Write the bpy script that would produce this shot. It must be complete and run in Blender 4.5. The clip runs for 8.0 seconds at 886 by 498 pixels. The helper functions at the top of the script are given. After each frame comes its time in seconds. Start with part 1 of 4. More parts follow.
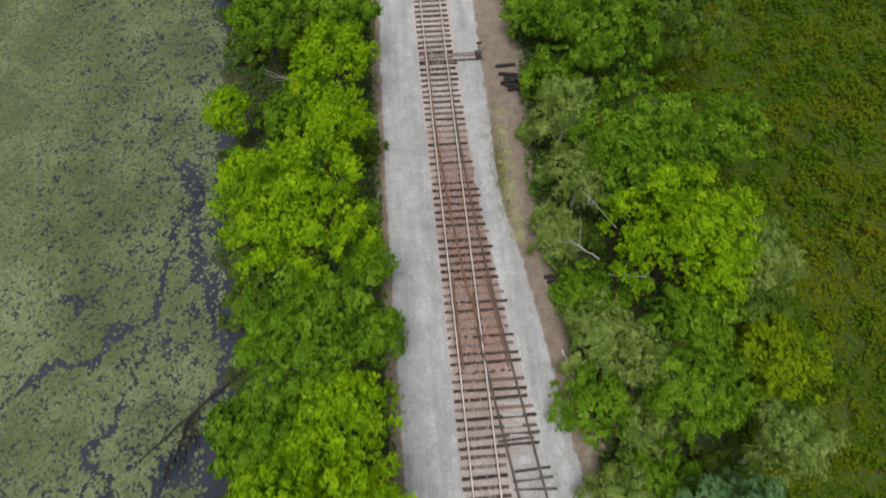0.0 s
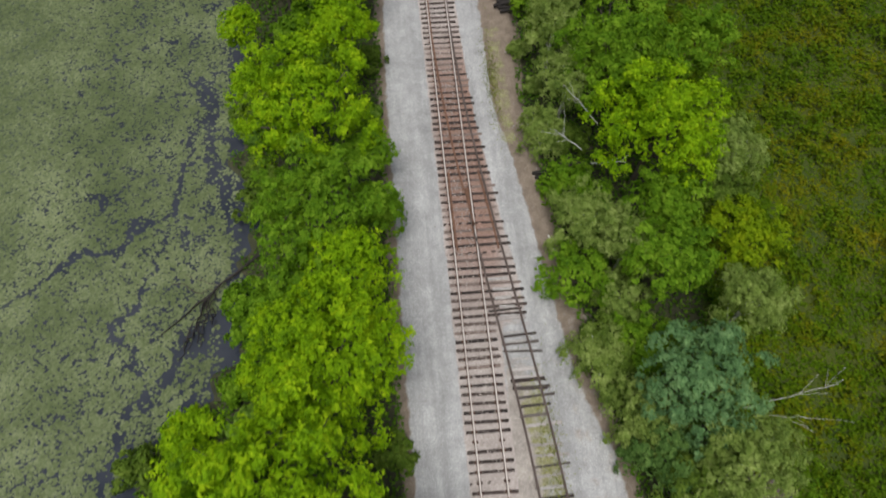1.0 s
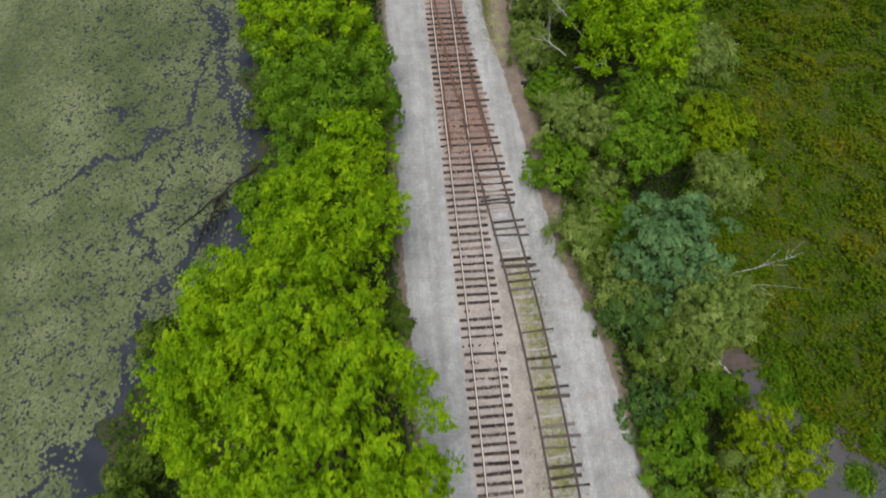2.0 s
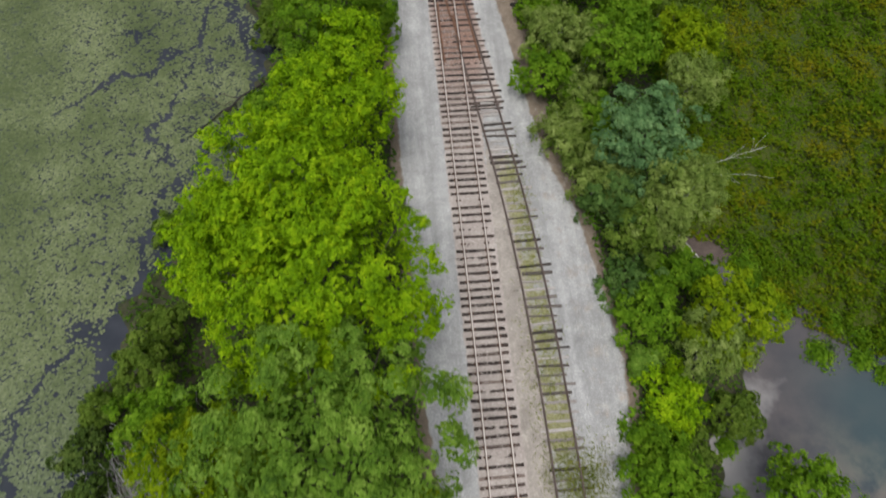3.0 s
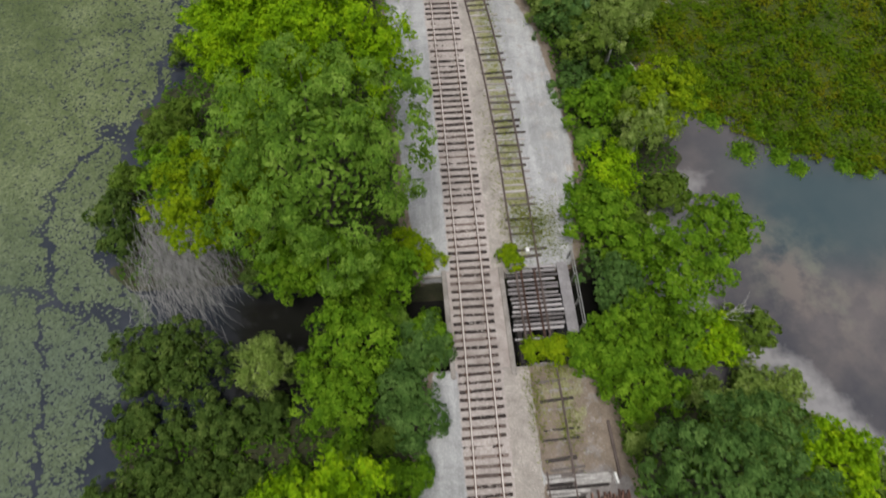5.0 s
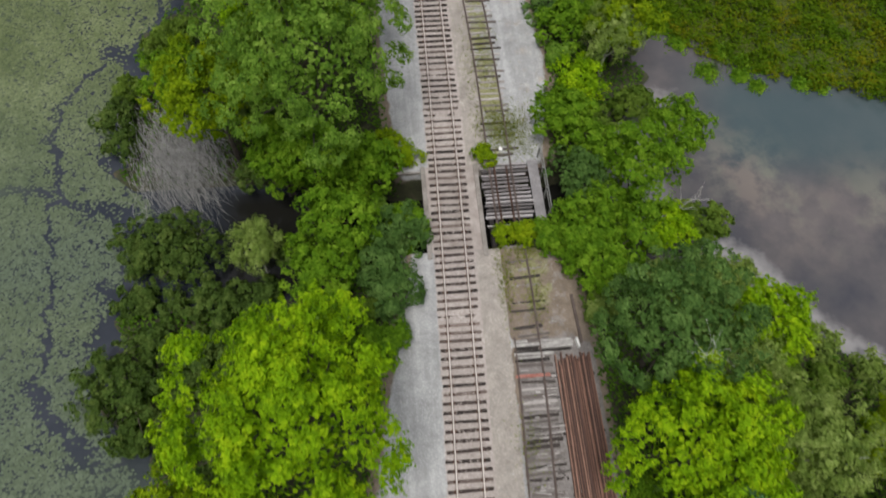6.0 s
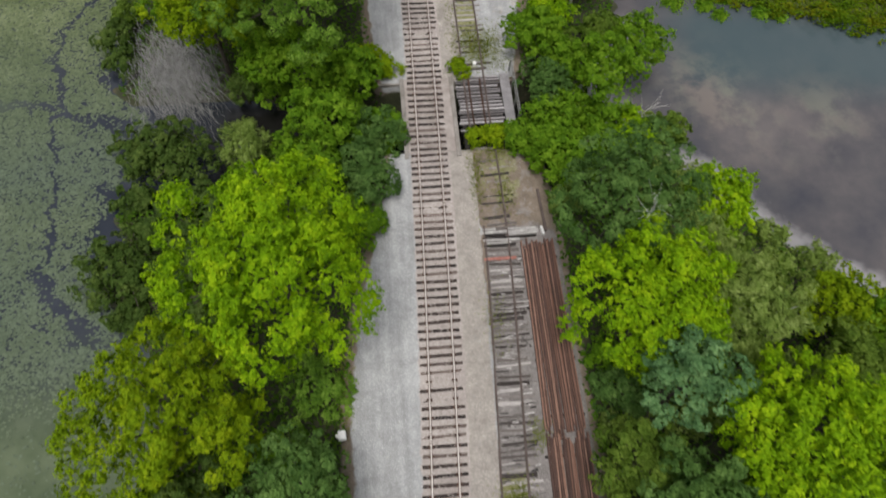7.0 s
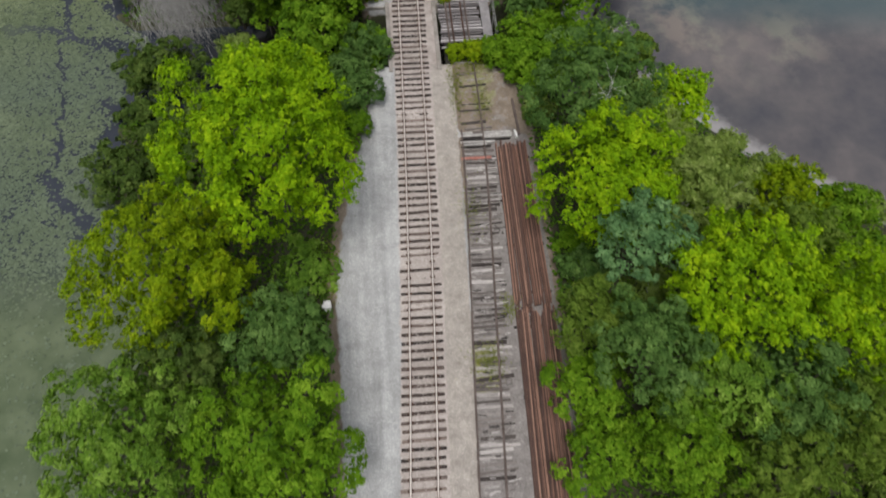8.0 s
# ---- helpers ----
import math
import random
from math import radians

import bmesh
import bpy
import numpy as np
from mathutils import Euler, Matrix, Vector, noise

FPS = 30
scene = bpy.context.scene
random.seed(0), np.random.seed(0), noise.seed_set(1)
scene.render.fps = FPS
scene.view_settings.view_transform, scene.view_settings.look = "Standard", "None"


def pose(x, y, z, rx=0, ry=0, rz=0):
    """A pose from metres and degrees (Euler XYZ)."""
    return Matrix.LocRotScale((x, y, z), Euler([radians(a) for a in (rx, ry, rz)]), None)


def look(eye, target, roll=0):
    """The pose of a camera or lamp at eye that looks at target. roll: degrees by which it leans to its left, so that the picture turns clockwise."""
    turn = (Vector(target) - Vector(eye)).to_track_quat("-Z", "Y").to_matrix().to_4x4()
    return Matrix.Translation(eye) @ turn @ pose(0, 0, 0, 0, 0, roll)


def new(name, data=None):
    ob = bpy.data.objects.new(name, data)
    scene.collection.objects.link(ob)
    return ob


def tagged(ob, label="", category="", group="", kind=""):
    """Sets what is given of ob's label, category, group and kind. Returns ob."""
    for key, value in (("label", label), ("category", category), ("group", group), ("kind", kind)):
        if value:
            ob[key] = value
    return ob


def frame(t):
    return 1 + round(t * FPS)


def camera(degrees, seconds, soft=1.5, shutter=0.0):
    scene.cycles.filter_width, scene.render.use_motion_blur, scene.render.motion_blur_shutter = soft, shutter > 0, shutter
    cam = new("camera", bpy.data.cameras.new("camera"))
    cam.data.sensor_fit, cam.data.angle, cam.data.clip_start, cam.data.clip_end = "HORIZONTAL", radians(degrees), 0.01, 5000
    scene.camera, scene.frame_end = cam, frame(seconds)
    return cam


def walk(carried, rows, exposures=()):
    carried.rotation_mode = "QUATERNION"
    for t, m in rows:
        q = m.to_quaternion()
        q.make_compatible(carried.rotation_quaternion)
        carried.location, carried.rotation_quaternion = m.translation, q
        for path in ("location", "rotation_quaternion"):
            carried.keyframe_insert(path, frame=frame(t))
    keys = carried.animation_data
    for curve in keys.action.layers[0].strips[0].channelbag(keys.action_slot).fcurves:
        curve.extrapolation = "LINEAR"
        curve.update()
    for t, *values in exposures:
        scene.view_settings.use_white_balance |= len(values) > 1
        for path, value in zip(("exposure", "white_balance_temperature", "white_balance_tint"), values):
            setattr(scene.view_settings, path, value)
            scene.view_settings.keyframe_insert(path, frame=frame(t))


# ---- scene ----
cam = camera(66.0, 8.0, soft=1.85, shutter=0.4)
# seconds, place in metres, tilt from straight down, roll, turn
PATH = [
    (0, -3.623, 17.501, 38.943, 26.82, 2.59, -7.20),
    (0.5, -3.807, 13.542, 39.087, 26.81, 2.62, -7.16),
    (1, -4.033, 9.581, 39.182, 26.82, 2.63, -7.17),
    (1.5, -4.202, 5.626, 39.228, 26.81, 2.61, -7.18),
    (3, -4.587, -6.284, 39.338, 26.78, 2.61, -7.18),
    (3.5, -4.604, -10.313, 39.374, 26.80, 2.62, -7.16),
    (4, -4.533, -14.381, 39.392, 26.84, 2.63, -7.15),
    (4.5, -4.386, -18.429, 39.407, 26.85, 2.62, -7.16),
    (6, -3.378, -30.408, 39.464, 26.82, 2.60, -7.20),
    (6.5, -2.866, -34.313, 39.440, 26.81, 2.59, -7.21),
    (7, -2.363, -38.212, 39.388, 26.82, 2.61, -7.19),
    (7.5, -1.926, -42.141, 39.386, 26.81, 2.62, -7.16),
    (8, -1.625, -46.027, 39.378, 26.80, 2.62, -7.15),
]
walk(cam, [(t, pose(x, y, z, tilt, 0, turn) @ pose(0, 0, 0, 0, 0, roll)) for t, x, y, z, tilt, roll, turn in PATH])

# ---- world, sun, exposure ----
world = bpy.data.worlds.new("overcast_sky")
scene.world = world
world.use_nodes = True
wn, wl = world.node_tree.nodes, world.node_tree.links
wn.clear()
w_out = wn.new("ShaderNodeOutputWorld")
w_bg = wn.new("ShaderNodeBackground")
w_sky = wn.new("ShaderNodeTexSky")
w_sky.sky_type, w_sky.sun_disc = "NISHITA", False
w_sky.sun_elevation, w_sky.sun_rotation = radians(62), radians(200)
w_sky.air_density, w_sky.dust_density, w_sky.ozone_density = 1.0, 3.0, 1.0
w_co = wn.new("ShaderNodeTexCoord")
w_no = wn.new("ShaderNodeTexNoise")
w_no.inputs["Scale"].default_value, w_no.inputs["Detail"].default_value = 5.0, 6.0
w_ra = wn.new("ShaderNodeValToRGB")
w_ra.color_ramp.elements[0].position, w_ra.color_ramp.elements[0].color = 0.36, (3.4, 3.5, 4.0, 1)
w_ra.color_ramp.elements[1].position, w_ra.color_ramp.elements[1].color = 0.66, (8.8, 8.5, 8.3, 1)
w_mix = wn.new("ShaderNodeMix")
w_mix.data_type = "RGBA"
w_mix.inputs[0].default_value = 0.72
wl.new(w_co.outputs["Generated"], w_no.inputs["Vector"])
wl.new(w_no.outputs["Fac"], w_ra.inputs["Fac"])
wl.new(w_sky.outputs[0], w_mix.inputs[6])
wl.new(w_ra.outputs[0], w_mix.inputs[7])
wl.new(w_mix.outputs[2], w_bg.inputs["Color"])
w_bg.inputs["Strength"].default_value = 0.085
wl.new(w_bg.outputs[0], w_out.inputs[0])

sun = new("sun", bpy.data.lights.new("sun", "SUN"))
sun.data.energy, sun.data.angle, sun.data.color = 2.05, radians(22), (1.0, 0.96, 0.9)
sun.matrix_world = look((0, 0, 80), (9, 24, 0))
scene.view_settings.exposure = 0.42


# ---- materials ----
class Mat:
    """A small node builder round one Principled surface."""

    def __init__(self, name, rough=0.8, metal=0.0):
        self.m = bpy.data.materials.new(name)
        self.m.use_nodes = True
        self.n, self.l = self.m.node_tree.nodes, self.m.node_tree.links
        self.p = self.n["Principled BSDF"]
        self.p.inputs["Roughness"].default_value, self.p.inputs["Metallic"].default_value = rough, metal
        self.co = self.n.new("ShaderNodeTexCoord").outputs["Object"]
        self.geo = self.n.new("ShaderNodeNewGeometry")

    def put(self, socket, value):
        if isinstance(value, bpy.types.NodeSocket):
            self.l.new(value, socket)
        elif isinstance(value, (tuple, list)) and len(value) == 3 and socket.type == "RGBA":
            socket.default_value = (*value, 1)
        else:
            socket.default_value = value

    def noise(self, scale, detail=4.0, rough=0.6, vector=None, stretch=None):
        t = self.n.new("ShaderNodeTexNoise")
        t.inputs["Scale"].default_value, t.inputs["Detail"].default_value, t.inputs["Roughness"].default_value = scale, detail, rough
        v = vector or self.co
        if stretch:
            mp = self.n.new("ShaderNodeMapping")
            mp.inputs["Scale"].default_value = stretch
            self.l.new(v, mp.inputs["Vector"])
            v = mp.outputs[0]
        self.l.new(v, t.inputs["Vector"])
        return t.outputs["Fac"]

    def voronoi(self, scale, feature="F1", out="Distance"):
        t = self.n.new("ShaderNodeTexVoronoi")
        t.feature = feature
        t.inputs["Scale"].default_value = scale
        self.l.new(self.co, t.inputs["Vector"])
        return t.outputs[out]

    def ramp(self, fac, *stops):
        r = self.n.new("ShaderNodeValToRGB")
        el = r.color_ramp.elements
        while len(el) < len(stops):
            el.new(0.5)
        for e, (at, c) in zip(el, stops):
            e.position, e.color = at, ((*c, 1) if isinstance(c, tuple) else (c, c, c, 1))
        self.put(r.inputs["Fac"], fac)
        return r.outputs["Color"]

    def mix(self, fac, a, b, how="MIX"):
        x = self.n.new("ShaderNodeMix")
        x.data_type, x.blend_type = "RGBA", how
        self.put(x.inputs[0], fac)
        self.put(x.inputs[6], a)
        self.put(x.inputs[7], b)
        return x.outputs[2]

    def maths(self, op, a, b=0.0, clamp=False):
        x = self.n.new("ShaderNodeMath")
        x.operation, x.use_clamp = op, clamp
        self.put(x.inputs[0], a)
        self.put(x.inputs[1], b)
        return x.outputs[0]

    def attr(self, name):
        a = self.n.new("ShaderNodeAttribute")
        a.attribute_name = name
        return a.outputs["Fac"]

    def random(self):
        return self.n.new("ShaderNodeObjectInfo").outputs["Random"]

    def bump(self, height, strength=0.4, distance=0.02):
        b = self.n.new("ShaderNodeBump")
        b.inputs["Strength"].default_value, b.inputs["Distance"].default_value = strength, distance
        self.put(b.inputs["Height"], height)
        self.l.new(b.outputs[0], self.p.inputs["Normal"])

    def base(self, c, rough=None):
        self.put(self.p.inputs["Base Color"], c)
        if rough is not None:
            self.put(self.p.inputs["Roughness"], rough)
        return self.m


def simple(name, dark, light, rough=0.8, metal=0.0, scale=3.0, fine=40.0, bump=0.3):
    """Two tones at a large scale, a fine grain over them, and a little relief."""
    if name != "white_paint":
        dark, light = tuple(0.68 * v for v in dark), tuple(0.68 * v for v in light)
    m = Mat(name, rough, metal)
    big, small = m.noise(scale), m.noise(fine, 3.0)
    c = m.mix(m.ramp(big, (0.32, 0.0), (0.68, 1.0)), dark, light)
    c = m.mix(0.5, c, m.ramp(small, (0.3, 0.45), (0.7, 1.5)), "MULTIPLY")
    m.bump(small, bump)
    return m.base(c)


def ground_material():
    m = Mat("ground_surface", 0.95)
    big, mid, fine = m.noise(0.22, 5), m.noise(1.3, 5), m.noise(26, 4, 0.75)
    grain = m.noise(7.0, 5, 0.75)
    edge = m.maths("MULTIPLY", m.maths("SUBTRACT", m.noise(1.1, 6, 0.7), 0.5), 0.9)

    def cover(name):
        return m.ramp(m.maths("ADD", m.attr(name), edge), (0.42, 0.0), (0.58, 1.0))
    soil = m.ramp(mid, (0.3, (0.022, 0.026, 0.012)), (0.55, (0.045, 0.05, 0.02)), (0.75, (0.085, 0.07, 0.045)))
    dirt = m.ramp(mid, (0.3, (0.17, 0.135, 0.105)), (0.7, (0.27, 0.22, 0.175)))
    road = m.ramp(m.mix(0.5, big, mid), (0.34, (0.305, 0.310, 0.314)), (0.66, (0.445, 0.452, 0.460)))
    lanes = m.noise(1.6, 4, 0.6, stretch=(1.0, 0.06, 1.0))
    road = m.mix(0.6, road, m.ramp(lanes, (0.3, 0.7), (0.7, 1.28)), "MULTIPLY")
    blotch = m.ramp(m.noise(0.75, 6, 0.72), (0.35, 0.78), (0.5, 1.0), (0.66, 1.16))
    road = m.mix(0.5, road, blotch, "MULTIPLY")
    bed = m.ramp(m.mix(0.5, big, grain), (0.36, (0.32, 0.28, 0.262)), (0.64, (0.53, 0.48, 0.455)))
    fill = m.mix(0.8, m.ramp(m.mix(0.4, mid, grain), (0.34, (0.285, 0.258, 0.235)), (0.66, (0.445, 0.41, 0.375))), blotch, "MULTIPLY")
    grass = m.ramp(grain, (0.3, (0.17, 0.175, 0.07)), (0.7, (0.36, 0.35, 0.20)))
    mud = m.ramp(mid, (0.3, (0.060, 0.045, 0.038)), (0.7, (0.13, 0.10, 0.088)))
    c = m.mix(cover("dirt"), soil, dirt)
    c = m.mix(cover("marsh"), c, m.ramp(m.mix(0.5, big, grain), (0.35, (0.020, 0.050, 0.002)), (0.65, (0.070, 0.085, 0.004))))
    c = m.mix(cover("mud"), c, mud)
    c = m.mix(cover("gravel"), c, road)
    c = m.mix(cover("fill"), c, fill)
    bed = m.mix(m.attr("rusty"), bed, m.ramp(grain, (0.32, (0.17, 0.095, 0.07)), (0.68, (0.36, 0.235, 0.19))))
    c = m.mix(cover("bed"), c, bed)
    cinder = m.ramp(m.mix(0.5, mid, grain), (0.34, (0.15, 0.135, 0.13)), (0.66, (0.31, 0.29, 0.28)))
    c = m.mix(cover("cinder"), c, cinder)
    c = m.mix(cover("grass"), c, grass)
    speck = m.ramp(m.voronoi(11.0), (0.10, 1.3), (0.28, 0.97), (0.55, 0.80))
    c = m.mix(1.0, c, speck, "MULTIPLY")
    c = m.mix(0.5, c, m.ramp(fine, (0.3, 0.6), (0.7, 1.4)), "MULTIPLY")
    m.bump(m.mix(0.5, fine, m.voronoi(14.0)), 0.5, 0.04)
    return m.base(c)


def water_material():
    """Murky silty water: body colour has sky reflection put in; the sky adds gloss."""
    m = Mat("still_water", 0.05)
    # blue-grey body tone, raised to stand in for reflected sky
    c = m.ramp(m.noise(0.16, 6), (0.32, (0.050, 0.052, 0.064)), (0.50, (0.080, 0.076, 0.082)), (0.66, (0.115, 0.104, 0.106)))
    c = m.mix(m.maths("MULTIPLY", m.attr("teal"), 0.75), c, (0.040, 0.074, 0.084))
    shoal = m.maths("MULTIPLY", m.attr("shoal"), m.ramp(m.noise(0.42, 6, 0.62), (0.44, 0.0), (0.60, 1.0)))
    c = m.mix(m.maths("MULTIPLY", shoal, 0.8), c, m.ramp(m.noise(0.25, 3), (0.4, (0.175, 0.150, 0.135)), (0.6, (0.16, 0.165, 0.135))))
    c = m.mix(m.ramp(m.maths("ADD", m.attr("pale_streak"), m.maths("SUBTRACT", m.noise(0.9, 5), 0.5)), (0.3, 0.0), (0.9, 0.9)), c, (0.26, 0.255, 0.26))
    c = m.mix(m.attr("pond"), c, m.ramp(m.noise(0.4, 4), (0.35, (0.020, 0.025, 0.036)), (0.65, (0.036, 0.042, 0.055))))
    c = m.mix(m.attr("algae"), c, m.ramp(m.noise(0.5, 5), (0.35, (0.066, 0.092, 0.046)), (0.65, (0.112, 0.142, 0.080))))
    # creek: dark bottom, with shade and reflected trees put into the colour
    c = m.mix(m.attr("creek_shade"), c, (0.010, 0.010, 0.009))
    m.p.inputs["IOR"].default_value = 1.33
    m.bump(m.noise(1.6, 3), 0.05, 0.05)
    return m.base(c)


def wood_tie(name, dark, mid, light, amount):
    m = Mat(name, 0.9)
    g = m.noise(6.0, 5, 0.7, stretch=(0.35, 6.0, 3.0))
    c = m.ramp(m.random(), (0.0, dark), (amount, mid), (1.0, light))
    c = m.mix(0.75, c, m.ramp(g, (0.3, 0.5), (0.7, 1.5)), "MULTIPLY")
    c = m.mix(m.ramp(m.noise(2.4, 4), (0.6, 0.0), (0.72, 0.6)), c, (0.20, 0.165, 0.145))
    m.bump(g, 0.5, 0.02)
    return m.base(c)


def leaf_material(name, deep, mid, light, sheen=0.36, slow=0.75, own=0.2, puff=0.42, dust="", dusty=(0, 0, 0)):
    """Leaves: a tone for each leaf, slow drift through the crown, and light through the blade."""
    m = Mat(name, 0.7)
    each = m.geo.outputs["Random Per Island"]
    drift = m.noise(slow, 3)
    f = m.maths("ADD", m.maths("ADD", m.maths("MULTIPLY", each, own), 0.12 - 0.5 * own), m.maths("MULTIPLY", drift, 0.98))
    f = m.maths("ADD", f, m.maths("MULTIPLY", m.maths("SUBTRACT", m.noise(2.1, 2), 0.5), puff))
    c = m.ramp(f, (0.28, deep), (0.6, mid), (0.92, light))
    if dust:
        c = m.mix(m.attr(dust), c, m.mix(1.0, m.ramp(each, (0.0, 0.75), (1.0, 1.25)), dusty, "MULTIPLY"))
    m.base(c)
    m.p.inputs["Specular IOR Level"].default_value = 0.12
    tr = m.n.new("ShaderNodeBsdfTranslucent")
    m.put(tr.inputs["Color"], m.mix(1.0, c, (1.25, 1.2, 0.45), "MULTIPLY"))
    sh = m.n.new("ShaderNodeMixShader")
    sh.inputs[0].default_value = sheen
    m.l.new(m.p.outputs[0], sh.inputs[1])
    m.l.new(tr.outputs[0], sh.inputs[2])
    m.l.new(sh.outputs[0], m.n["Material Output"].inputs["Surface"])
    return m.m


M_GROUND = ground_material()
M_WATER = water_material()
M_TIE = wood_tie("weathered_tie", (0.014, 0.010, 0.009), (0.044, 0.031, 0.027), (0.18, 0.14, 0.125), 0.65)
M_OLD_TIE = wood_tie("grey_old_tie", (0.026, 0.020, 0.018), (0.13, 0.112, 0.105), (0.42, 0.395, 0.385), 0.5)
M_SPLINTER = wood_tie("splintered_plank", (0.03, 0.026, 0.025), (0.17, 0.155, 0.15), (0.46, 0.44, 0.43), 0.5)
M_DECK_TIE = wood_tie("bleached_deck_tie", (0.10, 0.092, 0.094), (0.22, 0.205, 0.21), (0.42, 0.40, 0.41), 0.5)
M_RUST = simple("rusty_rail", (0.060, 0.030, 0.022), (0.13, 0.066, 0.044), 0.75, 0.2, 1.2, 30)
M_POINTS = simple("orange_rusty_rail", (0.17, 0.085, 0.055), (0.33, 0.18, 0.115), 0.75, 0.2, 1.2, 30)
M_OLD_RUST = simple("dull_old_rail", (0.115, 0.085, 0.076), (0.21, 0.165, 0.15), 0.8, 0.2, 1.2, 30)
M_HEAD = simple("worn_rail_head", (0.82, 0.74, 0.69), (0.98, 0.92, 0.88), 0.45, 0.3, 0.8, 20, 0.1)
m = Mat("stacked_rail_rust", 0.8, 0.15)
M_STACK = m.base(m.mix(0.7, m.ramp(m.random(), (0.0, (0.070, 0.040, 0.034)), (0.5, (0.175, 0.090, 0.064)), (1.0, (0.30, 0.175, 0.13))), m.ramp(m.noise(2.5, 5, 0.7, stretch=(4.0, 0.5, 4.0)), (0.3, 0.55), (0.7, 1.5)), "MULTIPLY"))
# rust darkened below the heads: shade between stacked rails put into the colour
M_STACK_BODY = simple("shaded_rail_web", (0.075, 0.045, 0.038), (0.14, 0.080, 0.064), 0.85, 0.1, 0.7, 18)
M_CONCRETE = simple("old_concrete", (0.25, 0.225, 0.20), (0.44, 0.41, 0.385), 0.9, 0.0, 1.0, 22)
M_WALL_STONE = simple("dark_reddish_abutment", (0.10, 0.07, 0.055), (0.22, 0.17, 0.14), 0.9, 0.0, 1.2, 16)
M_GREY_WOOD = simple("bleached_timber", (0.34, 0.325, 0.315), (0.66, 0.64, 0.62), 0.9, 0.0, 2.0, 25)
M_DARK_WOOD = simple("creosoted_timber", (0.012, 0.010, 0.010), (0.045, 0.036, 0.032), 0.85, 0.0, 2.0, 25)
M_RED = simple("faded_red_paint", (0.36, 0.12, 0.095), (0.60, 0.27, 0.22), 0.7, 0.0, 3.0, 25)
M_PLANK = simple("grey_walkway_plank", (0.24, 0.23, 0.24), (0.40, 0.385, 0.40), 0.9, 0.0, 1.2, 25)
M_WHITE = simple("white_paint", (0.70, 0.70, 0.69), (0.84, 0.84, 0.83), 0.5, 0.0, 2.0, 25, 0.1)
M_STEEL = simple("galvanised_rail", (0.36, 0.36, 0.35), (0.52, 0.52, 0.50), 0.5, 0.6, 2.0, 25, 0.1)
M_BARK = simple("grey_brown_bark", (0.06, 0.048, 0.036), (0.15, 0.125, 0.10), 0.95, 0.0, 2.0, 18)
M_BIRCH = simple("pale_birch_bark", (0.50, 0.49, 0.46), (0.88, 0.87, 0.84), 0.8, 0.0, 3.0, 14)
M_DEAD = simple("bleached_dead_twigs", (0.22, 0.22, 0.215), (0.50, 0.50, 0.49), 0.95, 0.0, 1.5, 20)
M_STONE = simple("pale_stone", (0.33, 0.32, 0.31), (0.55, 0.54, 0.52), 0.9, 0.0, 2.0, 20)
M_BALLAST = simple("brown_ballast", (0.36, 0.31, 0.285), (0.56, 0.505, 0.475), 0.95, 0.0, 1.4, 24)
LEAF = {
    "lime": leaf_material("bright_maple_leaf", (0.042, 0.112, 0.003), (0.195, 0.360, 0.004), (0.43, 0.59, 0.012)),
    "leaf": leaf_material("green_leaf", (0.028, 0.082, 0.005), (0.118, 0.242, 0.010), (0.26, 0.415, 0.032)),
    "deep": leaf_material("deep_green_leaf", (0.031, 0.084, 0.010), (0.133, 0.252, 0.026), (0.31, 0.46, 0.085)),
    "pine": leaf_material("dark_green_leaf", (0.026, 0.068, 0.014), (0.082, 0.165, 0.036), (0.19, 0.31, 0.085)),
    "dark": leaf_material("dark_shrub_leaf", (0.026, 0.052, 0.010), (0.074, 0.130, 0.024), (0.165, 0.230, 0.055)),
    "gold": leaf_material("yellow_green_leaf", (0.055, 0.108, 0.002), (0.175, 0.280, 0.004), (0.35, 0.44, 0.010)),
    "olive": leaf_material("olive_leaf", (0.036, 0.076, 0.008), (0.108, 0.182, 0.022), (0.225, 0.315, 0.055)),
    "fern": leaf_material("pale_feathery_leaf", (0.050, 0.098, 0.016), (0.190, 0.278, 0.056), (0.40, 0.49, 0.165)),
    "blue": leaf_material("blue_green_leaf", (0.038, 0.098, 0.036), (0.120, 0.240, 0.092), (0.26, 0.42, 0.18)),
}
M_MARSH = leaf_material("marsh_plant_leaf", (0.034, 0.090, 0.002), (0.085, 0.155, 0.002), (0.19, 0.175, 0.004), 0.3, 0.26, 0.16)
M_WEED = leaf_material("trackside_weed", (0.07, 0.10, 0.012), (0.15, 0.185, 0.025), (0.26, 0.27, 0.07), 0.3)
M_UNDER = leaf_material("undergrowth_leaf", (0.018, 0.055, 0.005), (0.060, 0.140, 0.009), (0.13, 0.235, 0.02), 0.35)
M_PAD = leaf_material("lily_pad", (0.060, 0.084, 0.034), (0.108, 0.138, 0.062), (0.20, 0.235, 0.125), 0.1, 0.22, 0.30, 0.25, "bloom", (0.096, 0.126, 0.092))


# ---- mesh helpers ----
def smooth(a, b, v):
    v = np.clip((v - a) / (b - a), 0, 1)
    return v * v * (3 - 2 * v)


